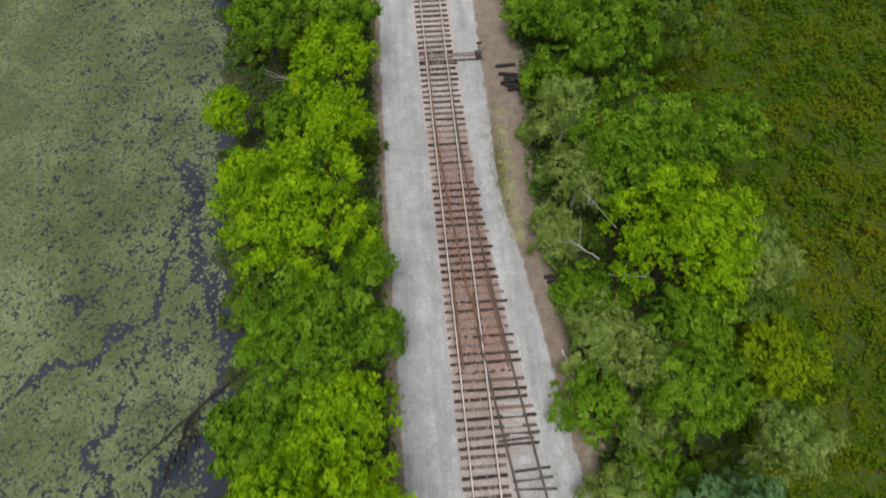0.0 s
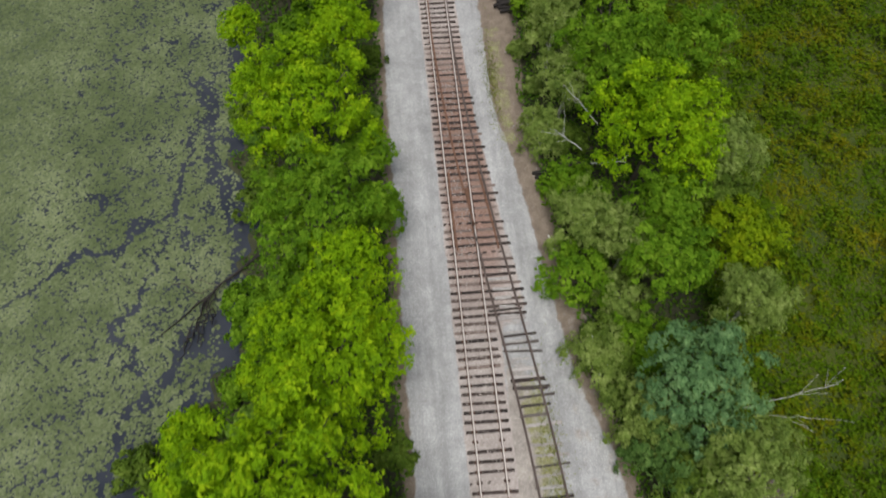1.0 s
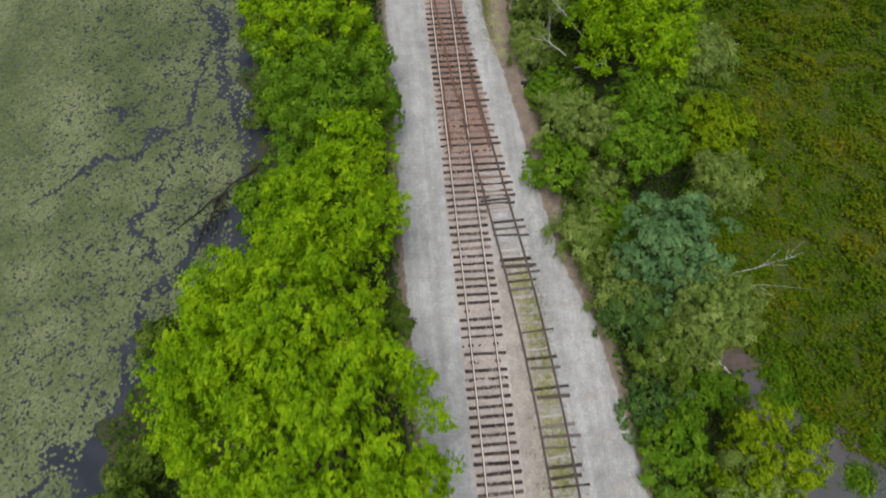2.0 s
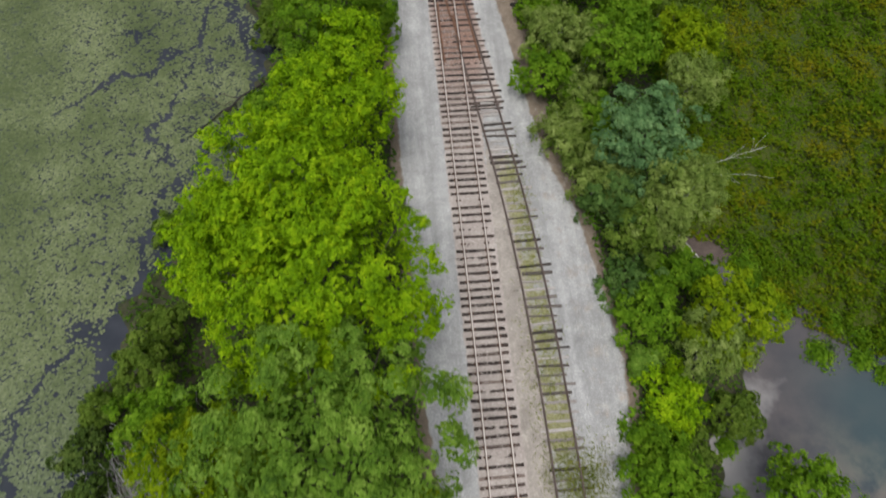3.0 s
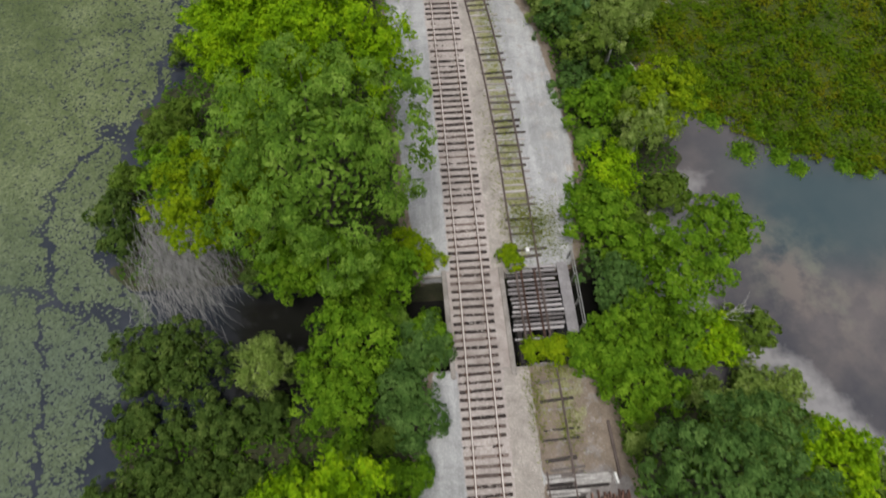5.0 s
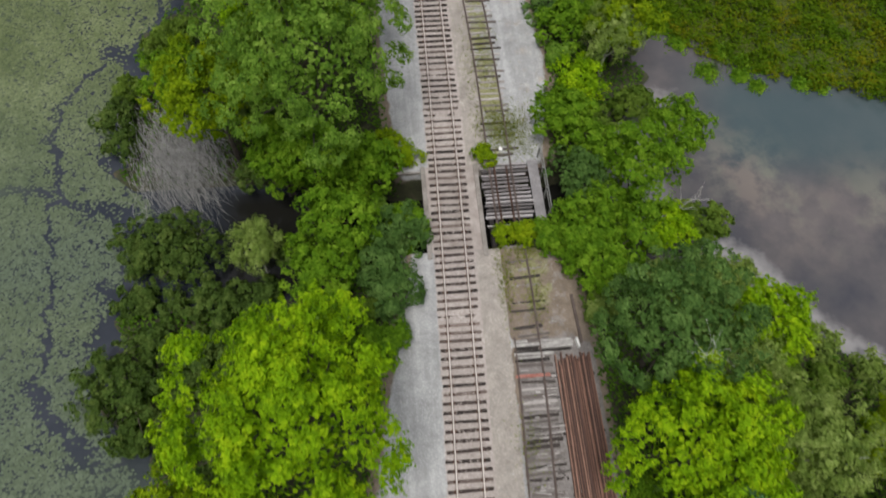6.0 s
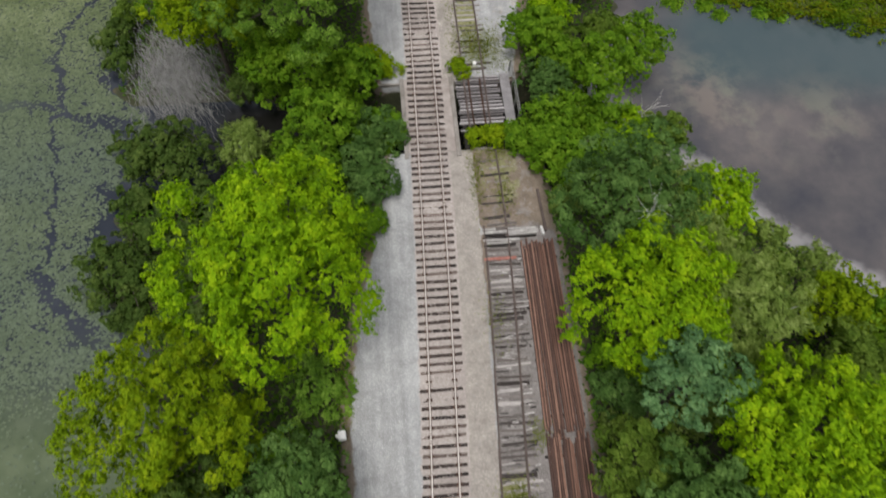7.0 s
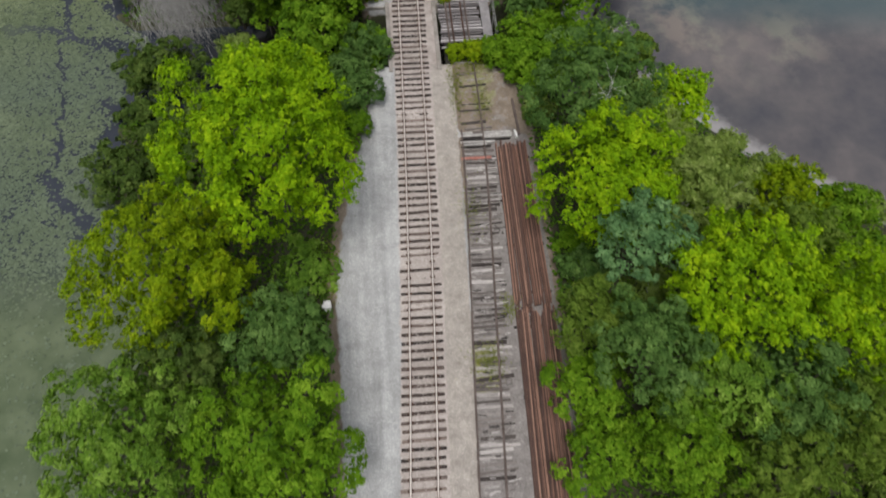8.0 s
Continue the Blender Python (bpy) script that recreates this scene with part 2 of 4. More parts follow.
def mottle(x, y, size, seed, octaves=3):
    """Smooth uneven patches between 0 and 1, about size metres across, over finer ones."""
    r, out, total = np.random.default_rng(seed), 0, 0
    for k in range(octaves):
        grid = r.random((64, 64))
        u, v = x / size * 2 ** k + 900.5, y / size * 2 ** k + 900.5
        i, j = np.floor(u).astype(int), np.floor(v).astype(int)
        a, b = u - i, v - j
        a, b = a * a * (3 - 2 * a), b * b * (3 - 2 * b)
        i0, j0, i1, j1 = i % 64, j % 64, (i + 1) % 64, (j + 1) % 64
        val = (grid[i0, j0] * (1 - a) + grid[i1, j0] * a) * (1 - b) + (grid[i0, j1] * (1 - a) + grid[i1, j1] * a) * b
        out, total = out + val * 0.6 ** k, total + 0.6 ** k
    return out / total


def mesh_of(name, verts, faces, mat, smooth_faces=False):
    """A mesh from numpy corners (n, 3) and faces (m, k), all with k corners."""
    verts, faces = np.asarray(verts, np.float32), np.asarray(faces, np.int32)
    me = bpy.data.meshes.new(name)
    m, k = faces.shape
    me.vertices.add(len(verts))
    me.vertices.foreach_set("co", verts.ravel())
    me.loops.add(m * k)
    me.loops.foreach_set("vertex_index", faces.ravel())
    me.polygons.add(m)
    me.polygons.foreach_set("loop_start", np.arange(m, dtype=np.int32) * k)
    me.polygons.foreach_set("use_smooth", np.full(m, smooth_faces))
    me.update(calc_edges=True)
    for x in (mat if isinstance(mat, (list, tuple)) else (mat,)):
        me.materials.append(x)
    return me


def part(name, bm, mat, parent, label=""):
    """Links a bmesh, or a ready mesh, as one mesh object under a thing or a part."""
    if isinstance(bm, bmesh.types.BMesh):
        me = bpy.data.meshes.new(name)
        bm.normal_update()
        bm.to_mesh(me)
        bm.free()
        me.materials.append(mat)
    else:
        me = bm
    ob = new(name, me)
    ob.parent = parent
    return tagged(ob, label)


def thing(name, label, category, group="", kind="", at=(0, 0, 0), turn=0):
    ob = new(name)
    ob.matrix_basis = pose(*at, 0, 0, turn)
    ob.empty_display_size = 0.3
    return tagged(ob, label, category, group, kind)


def box(x0, x1, y0, y1, z0, z1, bevel=0.0, bm=None, jitter=0.0):
    bm = bm or bmesh.new()
    made = bmesh.ops.create_cube(bm, size=1)["verts"]
    for v in made:
        v.co = ((x0 + x1) / 2 + v.co.x * (x1 - x0) + random.uniform(-jitter, jitter), (y0 + y1) / 2 + v.co.y * (y1 - y0) + random.uniform(-jitter, jitter),
                (z0 + z1) / 2 + v.co.z * (z1 - z0) + random.uniform(-jitter, jitter))
    if bevel:
        edges = list({e for v in made for e in v.link_edges})
        bmesh.ops.bevel(bm, geom=edges, offset=bevel, segments=1, affect="EDGES")
    return bm


def tube(points, radii, sides=6):
    """Corners and quads of a tapered tube along points."""
    p, r = np.asarray(points, float), np.asarray(radii, float)
    d = np.gradient(p, axis=0)
    d /= np.linalg.norm(d, axis=1, keepdims=True) + 1e-9
    ref = np.where(np.abs(d[:, 2:3]) > 0.9, [[1.0, 0, 0]], [[0, 0, 1.0]])
    u = np.cross(d, ref)
    u /= np.linalg.norm(u, axis=1, keepdims=True) + 1e-9
    w = np.cross(d, u)
    a = np.arange(sides) * 2 * math.pi / sides
    ring = p[:, None] + r[:, None, None] * (np.cos(a)[None, :, None] * u[:, None] + np.sin(a)[None, :, None] * w[:, None])
    n = len(p)
    i, j = np.meshgrid(np.arange(n - 1), np.arange(sides), indexing="ij")
    k = (j + 1) % sides
    f = np.stack([i * sides + j, i * sides + k, (i + 1) * sides + k, (i + 1) * sides + j], -1).reshape(-1, 4)
    return ring.reshape(-1, 3), f


def join(pieces):
    vs, fs, at = [], [], 0
    for v, f in pieces:
        vs.append(v)
        fs.append(np.asarray(f) + at)
        at += len(v)
    return np.concatenate(vs), np.concatenate(fs)


def leaves(at, normal, length, width, rng, droop=0.0):
    """Quads: a pointed blade at each place, about square to its normal."""
    n = len(at)
    normal = normal / (np.linalg.norm(normal, axis=1, keepdims=True) + 1e-9)
    s = rng.normal(size=(n, 3))
    s[:, 2] -= droop
    s -= normal * (s * normal).sum(1, keepdims=True)
    s /= np.linalg.norm(s, axis=1, keepdims=True) + 1e-9
    b = np.cross(normal, s)
    ln = (length * rng.uniform(0.65, 1.3, n))[:, None]
    wd = (width * rng.uniform(0.65, 1.3, n))[:, None]
    fold = normal * wd * 0.25
    v = np.stack([at - s * ln / 2, at + b * wd / 2 + fold, at + s * ln / 2, at - b * wd / 2 + fold], 1).reshape(-1, 3)
    return v, np.arange(4 * n).reshape(-1, 4)


# ---- lie of the land ----
def track_x(y):
    """The main track's middle line: a long, gentle curve."""
    u = (np.asarray(y, float) - 10) / 50
    u = np.clip(u, -1.6, 1.6)
    return -0.88 * u ** 2 + 0.504 * u ** 3 + 0.0485 * u ** 4


def line(*pairs):
    ys, xs = [p[0] for p in pairs][::-1], [p[1] for p in pairs][::-1]
    return lambda y: np.interp(y, ys, xs)


SIDING = line((54, 0.0), (49, 0.06), (44, 0.22), (39, 0.55), (34, 1.02), (29, 1.58), (24, 2.2), (19, 2.78), (14, 3.2), (9, 3.48), (3, 3.62), (-8, 3.7), (-13, 3.98), (-20, 4.06), (-26, 3.94), (-33, 3.8), (-48, 3.74))


def siding_x(y):
    y = np.asarray(y, float)
    return track_x(y) + sum(SIDING(y + o) for o in (-3, -1.5, 0, 1.5, 3)) / 5


CREST_L = line((90, -4.2), (59, -4.4), (43, -4.7), (29, -4.6), (19, -4.5), (8, -4.3), (0, -3.8), (-3.5, -3.4), (-11, -3.0), (-14, -3.6), (-17, -4.3), (-22.7, -5.4), (-28, -6.2), (-34, -6.0), (-60, -5.6))
CREST_R = line((90, 4.2), (59, 4.6), (53, 5.6), (41, 4.6), (33, 5.4), (25, 5.9), (20, 6.4), (15.7, 7.2), (10, 7.8), (5, 8.2), (1, 7.7), (-4, 6.8), (-12, 7.0), (-18, 7.4), (-60, 7.3))
ROAD_R = line((90, 2.8), (59, 3.0), (47, 3.0), (41, 3.0), (37, 3.7), (29, 4.6), (20, 5.6), (15.7, 7.0), (10, 7.7), (5, 8.1), (1, 7.6), (-4, 6.6), (-16, 6.3), (-17.6, 2.6), (-60, 2.4))
SHORE_L = line((90, -17), (64, -16.8), (40, -15.6), (30, -14.2), (24, -14.6), (21, -17), (18, -20.5), (10, -23.5), (0, -24.5), (-5, -20), (-10, -21), (-16, -23.5), (-22, -20), (-26, -18.4), (-35, -19.4), (-70, -22))
SHORE_R = line((90, 17), (30, 17), (14, 15.6), (9, 17.2), (3.5, 16.2), (1, 14.2), (-3, 12.8), (-8, 14.5), (-11, 19), (-16, 22), (-20, 26.5), (-24, 31.5), (-30, 39), (-70, 60))
MEADOW_S = line((70, -6), (40, 0.5), (30, 3.6), (25, 5.6), (20, 10.2), (17, 14.6), (-50, 15))
WATER_Z = -3.3
CREEK_Y = -7.6


def height(x, y):
    x, y = np.broadcast_arrays(np.asarray(x, float), np.asarray(y, float))
    wob = 0.35 * np.sin(x * 0.9 + y * 0.37) * np.cos(y * 0.61 - x * 0.23) + 0.2 * np.sin(x * 2.1) * np.sin(y * 1.7)
    t, s = x - track_x(y), x - siding_x(y)
    stony = np.sin(x * 7.1 + 2 * np.sin(y * 3.3)) * np.sin(y * 6.3 + 2 * np.sin(x * 2.7)) * 0.5 + np.sin(x * 15.7 + y * 3.1) * np.sin(y * 13.3 - x * 4.1) * 0.5
    top = -0.075 + 0.035 * stony + 0.02 * np.sin(y * 0.43 + 1.0)
    top = top + 0.12 * smooth(1.25, 1.6, t) * (1 - smooth(-0.80, -0.66, s)) * (1 - smooth(-14, -11, y))
    sl, sr = CREST_L(y) - x, x - CREST_R(y)
    left = np.maximum(-0.1 - np.maximum(sl, 0) * 0.5, -2.75 + 0.3 * wob)
    right = np.maximum(-0.1 - np.maximum(sr, 0) * 0.5, -2.75 + 0.3 * wob)
    h = np.where(sl > 0, left, np.where(sr > 0, right, top))
    ragged = 1.1 * np.sin(y * 0.8 + 1.2 * np.sin(x * 0.5)) + 0.6 * np.sin(y * 2.3 + x)
    offl = SHORE_L(y) - x + ragged * 0.8
    h = np.where(offl > -1.5, np.minimum(h, -3.3 - 0.35 * offl), h)
    offr = x - SHORE_R(y) + ragged * 0.5
    wet = np.where(offr > -1.5, np.minimum(h, -3.3 - 0.35 * offr), h)
    meadow = smooth(-1.0, 1.0, y - MEADOW_S(x))
    h = np.where(offr > -1.5, wet * (1 - meadow) + meadow * np.minimum(h, -3.12 + 0.1 * wob), h)
    h = np.maximum(h, -4.6)
    h = np.maximum(h, -4.0 + 0.95 * np.exp(-((x - 17.0) / 2.4) ** 2 - ((y - 13.7) / 2.2) ** 2) + 0.1 * wob)
    near = np.exp(-(x / 9.0) ** 4)
    wide = 2.6 + 1.2 * (1 - near)
    bank = -4.3 + np.maximum(np.abs(y - CREEK_Y) - wide, 0) * (0.9 + 7 * near)
    h = np.where((x > SHORE_L(y) - 3) & (x < SHORE_R(y) + 2), np.minimum(h, bank), h)
    far = smooth(150, 500, np.hypot(x, y))
    return h * (1 - far) - 1.5 * far


def spaced(*runs):
    return np.unique(np.concatenate([np.arange(a, b, s) for a, b, s in runs]))


def build_ground():
    xs = spaced((-2400, -400, 200), (-400, -60, 20), (-60, -26, 1.5), (-26, -8, 0.6), (-8, 9, 0.25), (9, 34, 0.6), (34, 60, 1.5), (60, 400, 20), (400, 2600, 200))
    ys = spaced((-2400, -400, 200), (-400, -70, 20), (-70, -48, 1.0), (-48, -12, 0.27), (-12, -3.4, 0.15), (-3.4, 66, 0.27), (66, 90, 1.0), (90, 400, 20), (400, 2600, 200))
    X, Y = np.meshgrid(xs, ys)
    Z = height(X, Y)
    nx, ny = len(xs), len(ys)
    i, j = np.meshgrid(np.arange(ny - 1), np.arange(nx - 1), indexing="ij")
    f = np.stack([i * nx + j, i * nx + j + 1, (i + 1) * nx + j + 1, (i + 1) * nx + j], -1).reshape(-1, 4)
    me = mesh_of("ground", np.stack([X, Y, Z], -1).reshape(-1, 3), f, M_GROUND, True)
    t, s = X - track_x(Y), X - siding_x(Y)

    def band(v, a, b, soft=0.5):
        return smooth(a - soft, a + soft, v) * (1 - smooth(b - soft, b + soft, v))
    onbank = (Z > -1.2).astype(float)
    masks = {
        "gravel": band(X, CREST_L(Y) + 0.1, ROAD_R(Y), 0.6) * onbank * (1 - band(X, 2.7, 7.6, 0.3) * band(Y, -17.2, -10.6, 0.5)),
        "dirt": band(X, CREST_L(Y) - 0.6, CREST_R(Y) + 0.8, 0.8) * onbank,
        "bed": band(t, -1.35, 1.45, 0.35) * onbank * 0.9 + band(s, -1.2, 1.3, 0.4) * onbank * smooth(20, 28, Y) * 0.9,
        "fill": np.clip(band(t, 1.3, 3.0, 0.35) * (1 - smooth(16, 26, Y)) + band(X, siding_x(Y) + 1.6, 8.5, 0.6) * (1 - smooth(22, 34, Y)) * smooth(-6, 0, Y) * 0.4 + band(X, 4.7, 6.8, 0.4) * band(Y, -16.9, -10, 0.8) * 0.42, 0, 1) * onbank,
        "rusty": np.clip(band(Y, 27, 46, 4) * band(X - track_x(Y), -1.0, 2.2, 0.5) * 0.95, 0, 1),
        "cinder": band(X, siding_x(Y) - 0.72, CREST_R(Y) + 0.3, 0.25) * (1 - smooth(-18.2, -16.6, Y)) * onbank + band(X, 2.9, 6.9, 0.4) * band(Y, -17.2, -10.8, 0.6) * onbank * 0.4,
        "grass": np.clip(band(s, -0.75, 0.9, 0.3) * (band(Y, 1, 21, 2) * 0.56 + band(Y, -4.5, 2, 1) * 0.42 + band(Y, -15.5, -9.5, 1.5) * 0.46 + band(Y, -36, -32.5, 0.8) * 0.7)
                         + band(s, 0.7, 2.3, 0.4) * band(Y, -16, -9, 2) * 0.5 + band(X, 3.0, 4.5, 0.4) * band(Y, 36, 49, 2) * 0.5, 0, 1) * onbank,
        "mud": np.exp(-((X - 16.6) / 1.5) ** 2 - ((Y - 13.4) / 1.7) ** 2) * 1.3 + (Z < -3.05) * (Z > -3.6) * (1 - smooth(-1.5, 0.5, Y - MEADOW_S(X)) * (X > 10)) * 0.3,
        "marsh": smooth(-1, 1, X - SHORE_R(Y) + 1.0) * smooth(-1.5, 0.5, Y - MEADOW_S(X)) * 1.0,
    }
    for name, v in masks.items():
        me.attributes.new(name, "FLOAT", "POINT").data.foreach_set("value", np.asarray(v, np.float32).ravel())
    return tagged(new("ground", me), "gravel railway embankment between a lily pond and a marsh", "ground", kind="structure")


build_ground()
wxs = spaced((-420, -60, 60), (-60, -36, 4), (-36, 44, 0.6), (44, 421, 47))
wys = spaced((-420, -60, 60), (-60, -34, 2), (-34, 10, 0.8), (10, 60, 5), (60, 421, 60))
wX, wY = np.meshgrid(wxs, wys)
wi, wj = np.meshgrid(np.arange(len(wys) - 1), np.arange(len(wxs) - 1), indexing="ij")
wk = len(wxs)
wf = np.stack([wi * wk + wj, wi * wk + wj + 1, (wi + 1) * wk + wj + 1, (wi + 1) * wk + wj], -1).reshape(-1, 4)
water_mesh = mesh_of("water", np.stack([wX, wY, 0 * wX + WATER_Z], -1).reshape(-1, 3), wf, M_WATER, True)
off = wX - SHORE_R(wY)
def band_of(v, a, b, soft):
    return smooth(a - soft, a + soft, v) * (1 - smooth(b - soft, b + soft, v))


# paler along the right shore and in one slanting streak farther south
pale_streak = smooth(-2.5, -0.6, off) * (1 - smooth(1.0, 4.2, off)) * (1 - smooth(2, 6, wY)) * (wX > 8)
pale_streak = np.maximum(pale_streak, np.exp(-((wY + 20.3 + 0.75 * (wX - 28.6)) / 0.9) ** 2) * band_of(wX, 26, 33, 1.0))
water_mesh.attributes.new("pale_streak", "FLOAT", "POINT").data.foreach_set("value", pale_streak.astype(np.float32).ravel())


# half-width and course of the open leads through the lily pads
NORTH_LEADS = [
    (0.75, [(-16.2, 26.9), (-17.2, 25.6), (-18.4, 24.5)]),
    (0.8, ((-19.3, 47.1), (-18.4, 46.0), (-18.2, 42.3))), (0.5, ((-18.2, 42.3), (-17.7, 40.5), (-17.6, 37.8), (-16.3, 37.1))),
    (0.32, ((-19.4, 42.5), (-19.7, 38.8), (-20.6, 35.2), (-22.3, 34.8), (-23.7, 32.4), (-26.2, 32.2), (-28.4, 30.6), (-31, 29.0))),
    (0.7, ((-26.3, 37.0), (-25.2, 36.6))), (0.3, ((-20.2, 37.4), (-20.8, 31.2), (-23.0, 26.4), (-21.3, 23.5))),
    (0.6, ((-16.8, 37.5), (-15.6, 31.8), (-15.2, 27.5), (-16.6, 25.0))), (0.8, ((-16.2, 27.4), (-18.6, 24.8))), (0.4, ((-18.6, 24.8), (-20.4, 22.0), (-21.7, 20.3), (-22.4, 17.7), (-22.5, 13.9))),
]
SOUTH_LEADS = [
    (0.45, ((-23.1, 17.4), (-21.4, 18.5))), (0.9, ((-26.3, 10.7), (-24.6, 10.3), (-22.8, 11.9), (-20.5, 12.9))),
    (0.34, ((-26.3, 9.6), (-28.3, 6.8), (-29.2, 5.2), (-29.2, 3.4), (-28.5, 0.0), (-28.2, -2.4))), (0.55, ((-33, -2.0), (-30.8, -2.1), (-28.5, -2.7), (-25.5, -4.1))), (1.0, ((-25.5, -4.1), (-22.3, -4.7), (-21.9, -6.4))),
    (0.22, ((-28.4, -3.0), (-27.6, -8.8), (-26.9, -13.6), (-27.2, -16.9))), (0.6, ((-27.2, -16.9), (-26.4, -18.6), (-25.0, -20.0), (-23.0, -21.6))), (0.8, ((-23.5, -10.2), (-21.0, -12.2))),
]


algae = np.maximum((1 - smooth(-29, -20, wY)) * 0.9, 0.55 * (1 - smooth(-34, -28, wX))) * (wX < -10)
# where the creek's painted shade lies, under the trees and both decks
creek_shade = smooth(-18, -14.5, wX) * (1 - smooth(9, 14, wX)) * (1 - smooth(3.6, 5.0, np.abs(wY - CREEK_Y)))
pond = 1.0 * (wX < -10)
teal = (1 - smooth(2, 7, np.abs(wY - 0.5 + 0.12 * (wX - 24)))) * smooth(18, 24, wX)
shoal = np.maximum(np.exp(-((wX - 22.0 - 0.55 * (-3.0 - wY)) / 4.0) ** 2 - ((wY + 5.5) / 5.5) ** 2), 0.8 * np.exp(-((wX - 31.5) / 3.5) ** 2 - ((wY + 7.5) / 3.5) ** 2))
for name, v in (("pond", pond), ("algae", algae), ("creek_shade", creek_shade), ("teal", teal), ("shoal", shoal)):
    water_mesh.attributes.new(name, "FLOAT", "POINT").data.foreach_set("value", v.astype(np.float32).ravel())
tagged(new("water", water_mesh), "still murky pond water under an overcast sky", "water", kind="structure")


# ---- tracks ----
RAIL = [(-0.07, 0.0), (0.07, 0.0), (0.07, 0.018), (0.012, 0.035), (0.012, 0.125), (0.036, 0.135), (0.036, 0.165), (0.028, 0.172), (-0.028, 0.172), (-0.036, 0.165), (-0.036, 0.135), (-0.012, 0.125), (-0.012, 0.035), (-0.07, 0.018)]


def rail_mesh(name, ys, xs, mats, z=0.012):
    """A rail of true section along the line x(y). Its running face takes the second material."""
    prof, k = np.array(RAIL), len(RAIL)
    n = len(ys)
    slope = np.gradient(xs, ys)
    c = 1 / np.sqrt(1 + slope ** 2)
    v = np.zeros((n, k, 3))
    v[:, :, 0] = xs[:, None] + prof[None, :, 0] * c[:, None]
    v[:, :, 1] = ys[:, None] - prof[None, :, 0] * (slope * c)[:, None]
    v[:, :, 2] = z + prof[None, :, 1]
    i, j = np.meshgrid(np.arange(n - 1), np.arange(k), indexing="ij")
    f = np.stack([i * k + j, i * k + (j + 1) % k, (i + 1) * k + (j + 1) % k, (i + 1) * k + j], -1).reshape(-1, 4)
    me = mesh_of(name, v.reshape(-1, 3), f, mats)
    head = np.isin(j.ravel(), (6, 7, 8)).astype(np.int32)
    if len(mats) > 1:
        me.polygons.foreach_set("material_index", head)
    return me


def tie_meshes(name, mat, length, width, count=4, tall=0.17):
    """Worn hewn beams, sunk in the stones; a few shapes shared by all."""
    out = []
    for _ in range(count):
        bm = box(-length / 2, length / 2, -width / 2, width / 2, -tall, 0, 0.018, jitter=0.02)
        me = bpy.data.meshes.new(name)
        bm.to_mesh(me)
        bm.free()
        me.materials.append(mat)
        out.append(me)
    return out


def lay(parent, name, me, x, y, z=0.0, turn=0.0, stretch=1.0, broad=1.0):
    ob = new(name, me)
    ob.parent = parent
    ob.matrix_basis = pose(x, y, z, 0, 0, turn) @ Matrix.Diagonal((stretch, broad, 1, 1))
    return ob


def plates(name, ys, xs, mat):
    """The steel plates and spike heads under one rail."""
    pieces = []
    for x, y in zip(xs, ys):
        for hx, hy, z0, z1 in ((0.17, 0.085, 0.0, 0.014),):
            c = np.array([[sx * hx, sy * hy, z] for z in (z0, z1) for sx, sy in ((-1, -1), (1, -1), (1, 1), (-1, 1))]) + (x, y, 0)
            pieces.append((c, np.array([[4, 5, 6, 7], [0, 1, 5, 4], [1, 2, 6, 5], [2, 3, 7, 6], [3, 0, 4, 7]])))
    return mesh_of(name, *join(pieces), mat)


rnd = random.Random(5)
G = 0.755
main = thing("main_track", "single railway track with rust-brown rails on dark wooden ties", "railway track", kind="structure")
ys = np.arange(-70, 92, 0.5)
main_rails = {}
for side in (-1, 1):
    main_rails[side] = part("rail", rail_mesh("rail", ys, track_x(ys) + side * G, [M_RUST, M_HEAD]), None, main, "rust-brown steel rail with worn pale head")
TIES = tie_meshes("tie", M_TIE, 2.55, 0.19, 6)
main_ties, y = [], -62.0
while y < 78:
    main_ties.append(y)
    y += 0.536 + rnd.uniform(-0.035, 0.035)
for y in main_ties:
    switch = 24.5 < y < 53.0
    buried = rnd.random() < 0.14
    z = rnd.uniform(-0.075, -0.05) if buried else rnd.uniform(-0.045, 0.0)
    if not switch:
        lay(main, "tie", rnd.choice(TIES), float(track_x(y)) + rnd.uniform(-0.05, 0.05), y, z, rnd.uniform(-1.5, 1.5))
    else:
        reach = max(2.55, float(siding_x(y) - track_x(y)) + 2.55 + rnd.uniform(-0.15, 0.25))
        lay(main, "tie", rnd.choice(TIES), float(track_x(y)) - 1.275 + reach / 2, y, z, rnd.uniform(-1.5, 1.5), reach / 2.55)
for side in (-1, 1):
    part("tie_plates", plates("tie_plates", main_ties, [float(track_x(y)) + side * G for y in main_ties], M_RUST), None, main_rails[side], "rusty tie plates")

siding = thing("siding_track", "disused siding track with dull rails and rotten half-buried ties", "railway track", kind="structure")
turnout = thing("turnout", "rusty railway switch with points, frog and guard rails", "railway switch")
frog_y = 32.0
for run in (np.arange(-9.9, frog_y + 0.01, 0.5), np.arange(-70, -16.9, 0.5)):
    part("rail", rail_mesh("rail", run, siding_x(run) - G, [M_OLD_RUST]), None, siding)
yr = np.arange(-70, 52.01, 0.5)
part("rail", rail_mesh("rail", yr, siding_x(yr) + G + 0.05 * smooth(49, 52, yr), [M_OLD_RUST]), None, siding)
yc = np.arange(33.5, 53.6, 0.5)
part("closure_rail", rail_mesh("closure_rail", yc, siding_x(yc) - G + 0.09 * smooth(47, 53.5, yc) * 1.0, [M_POINTS]), None, turnout, "rust-brown closure rail tapering to a point")
yg = np.arange(29.0, 35.1, 0.25)
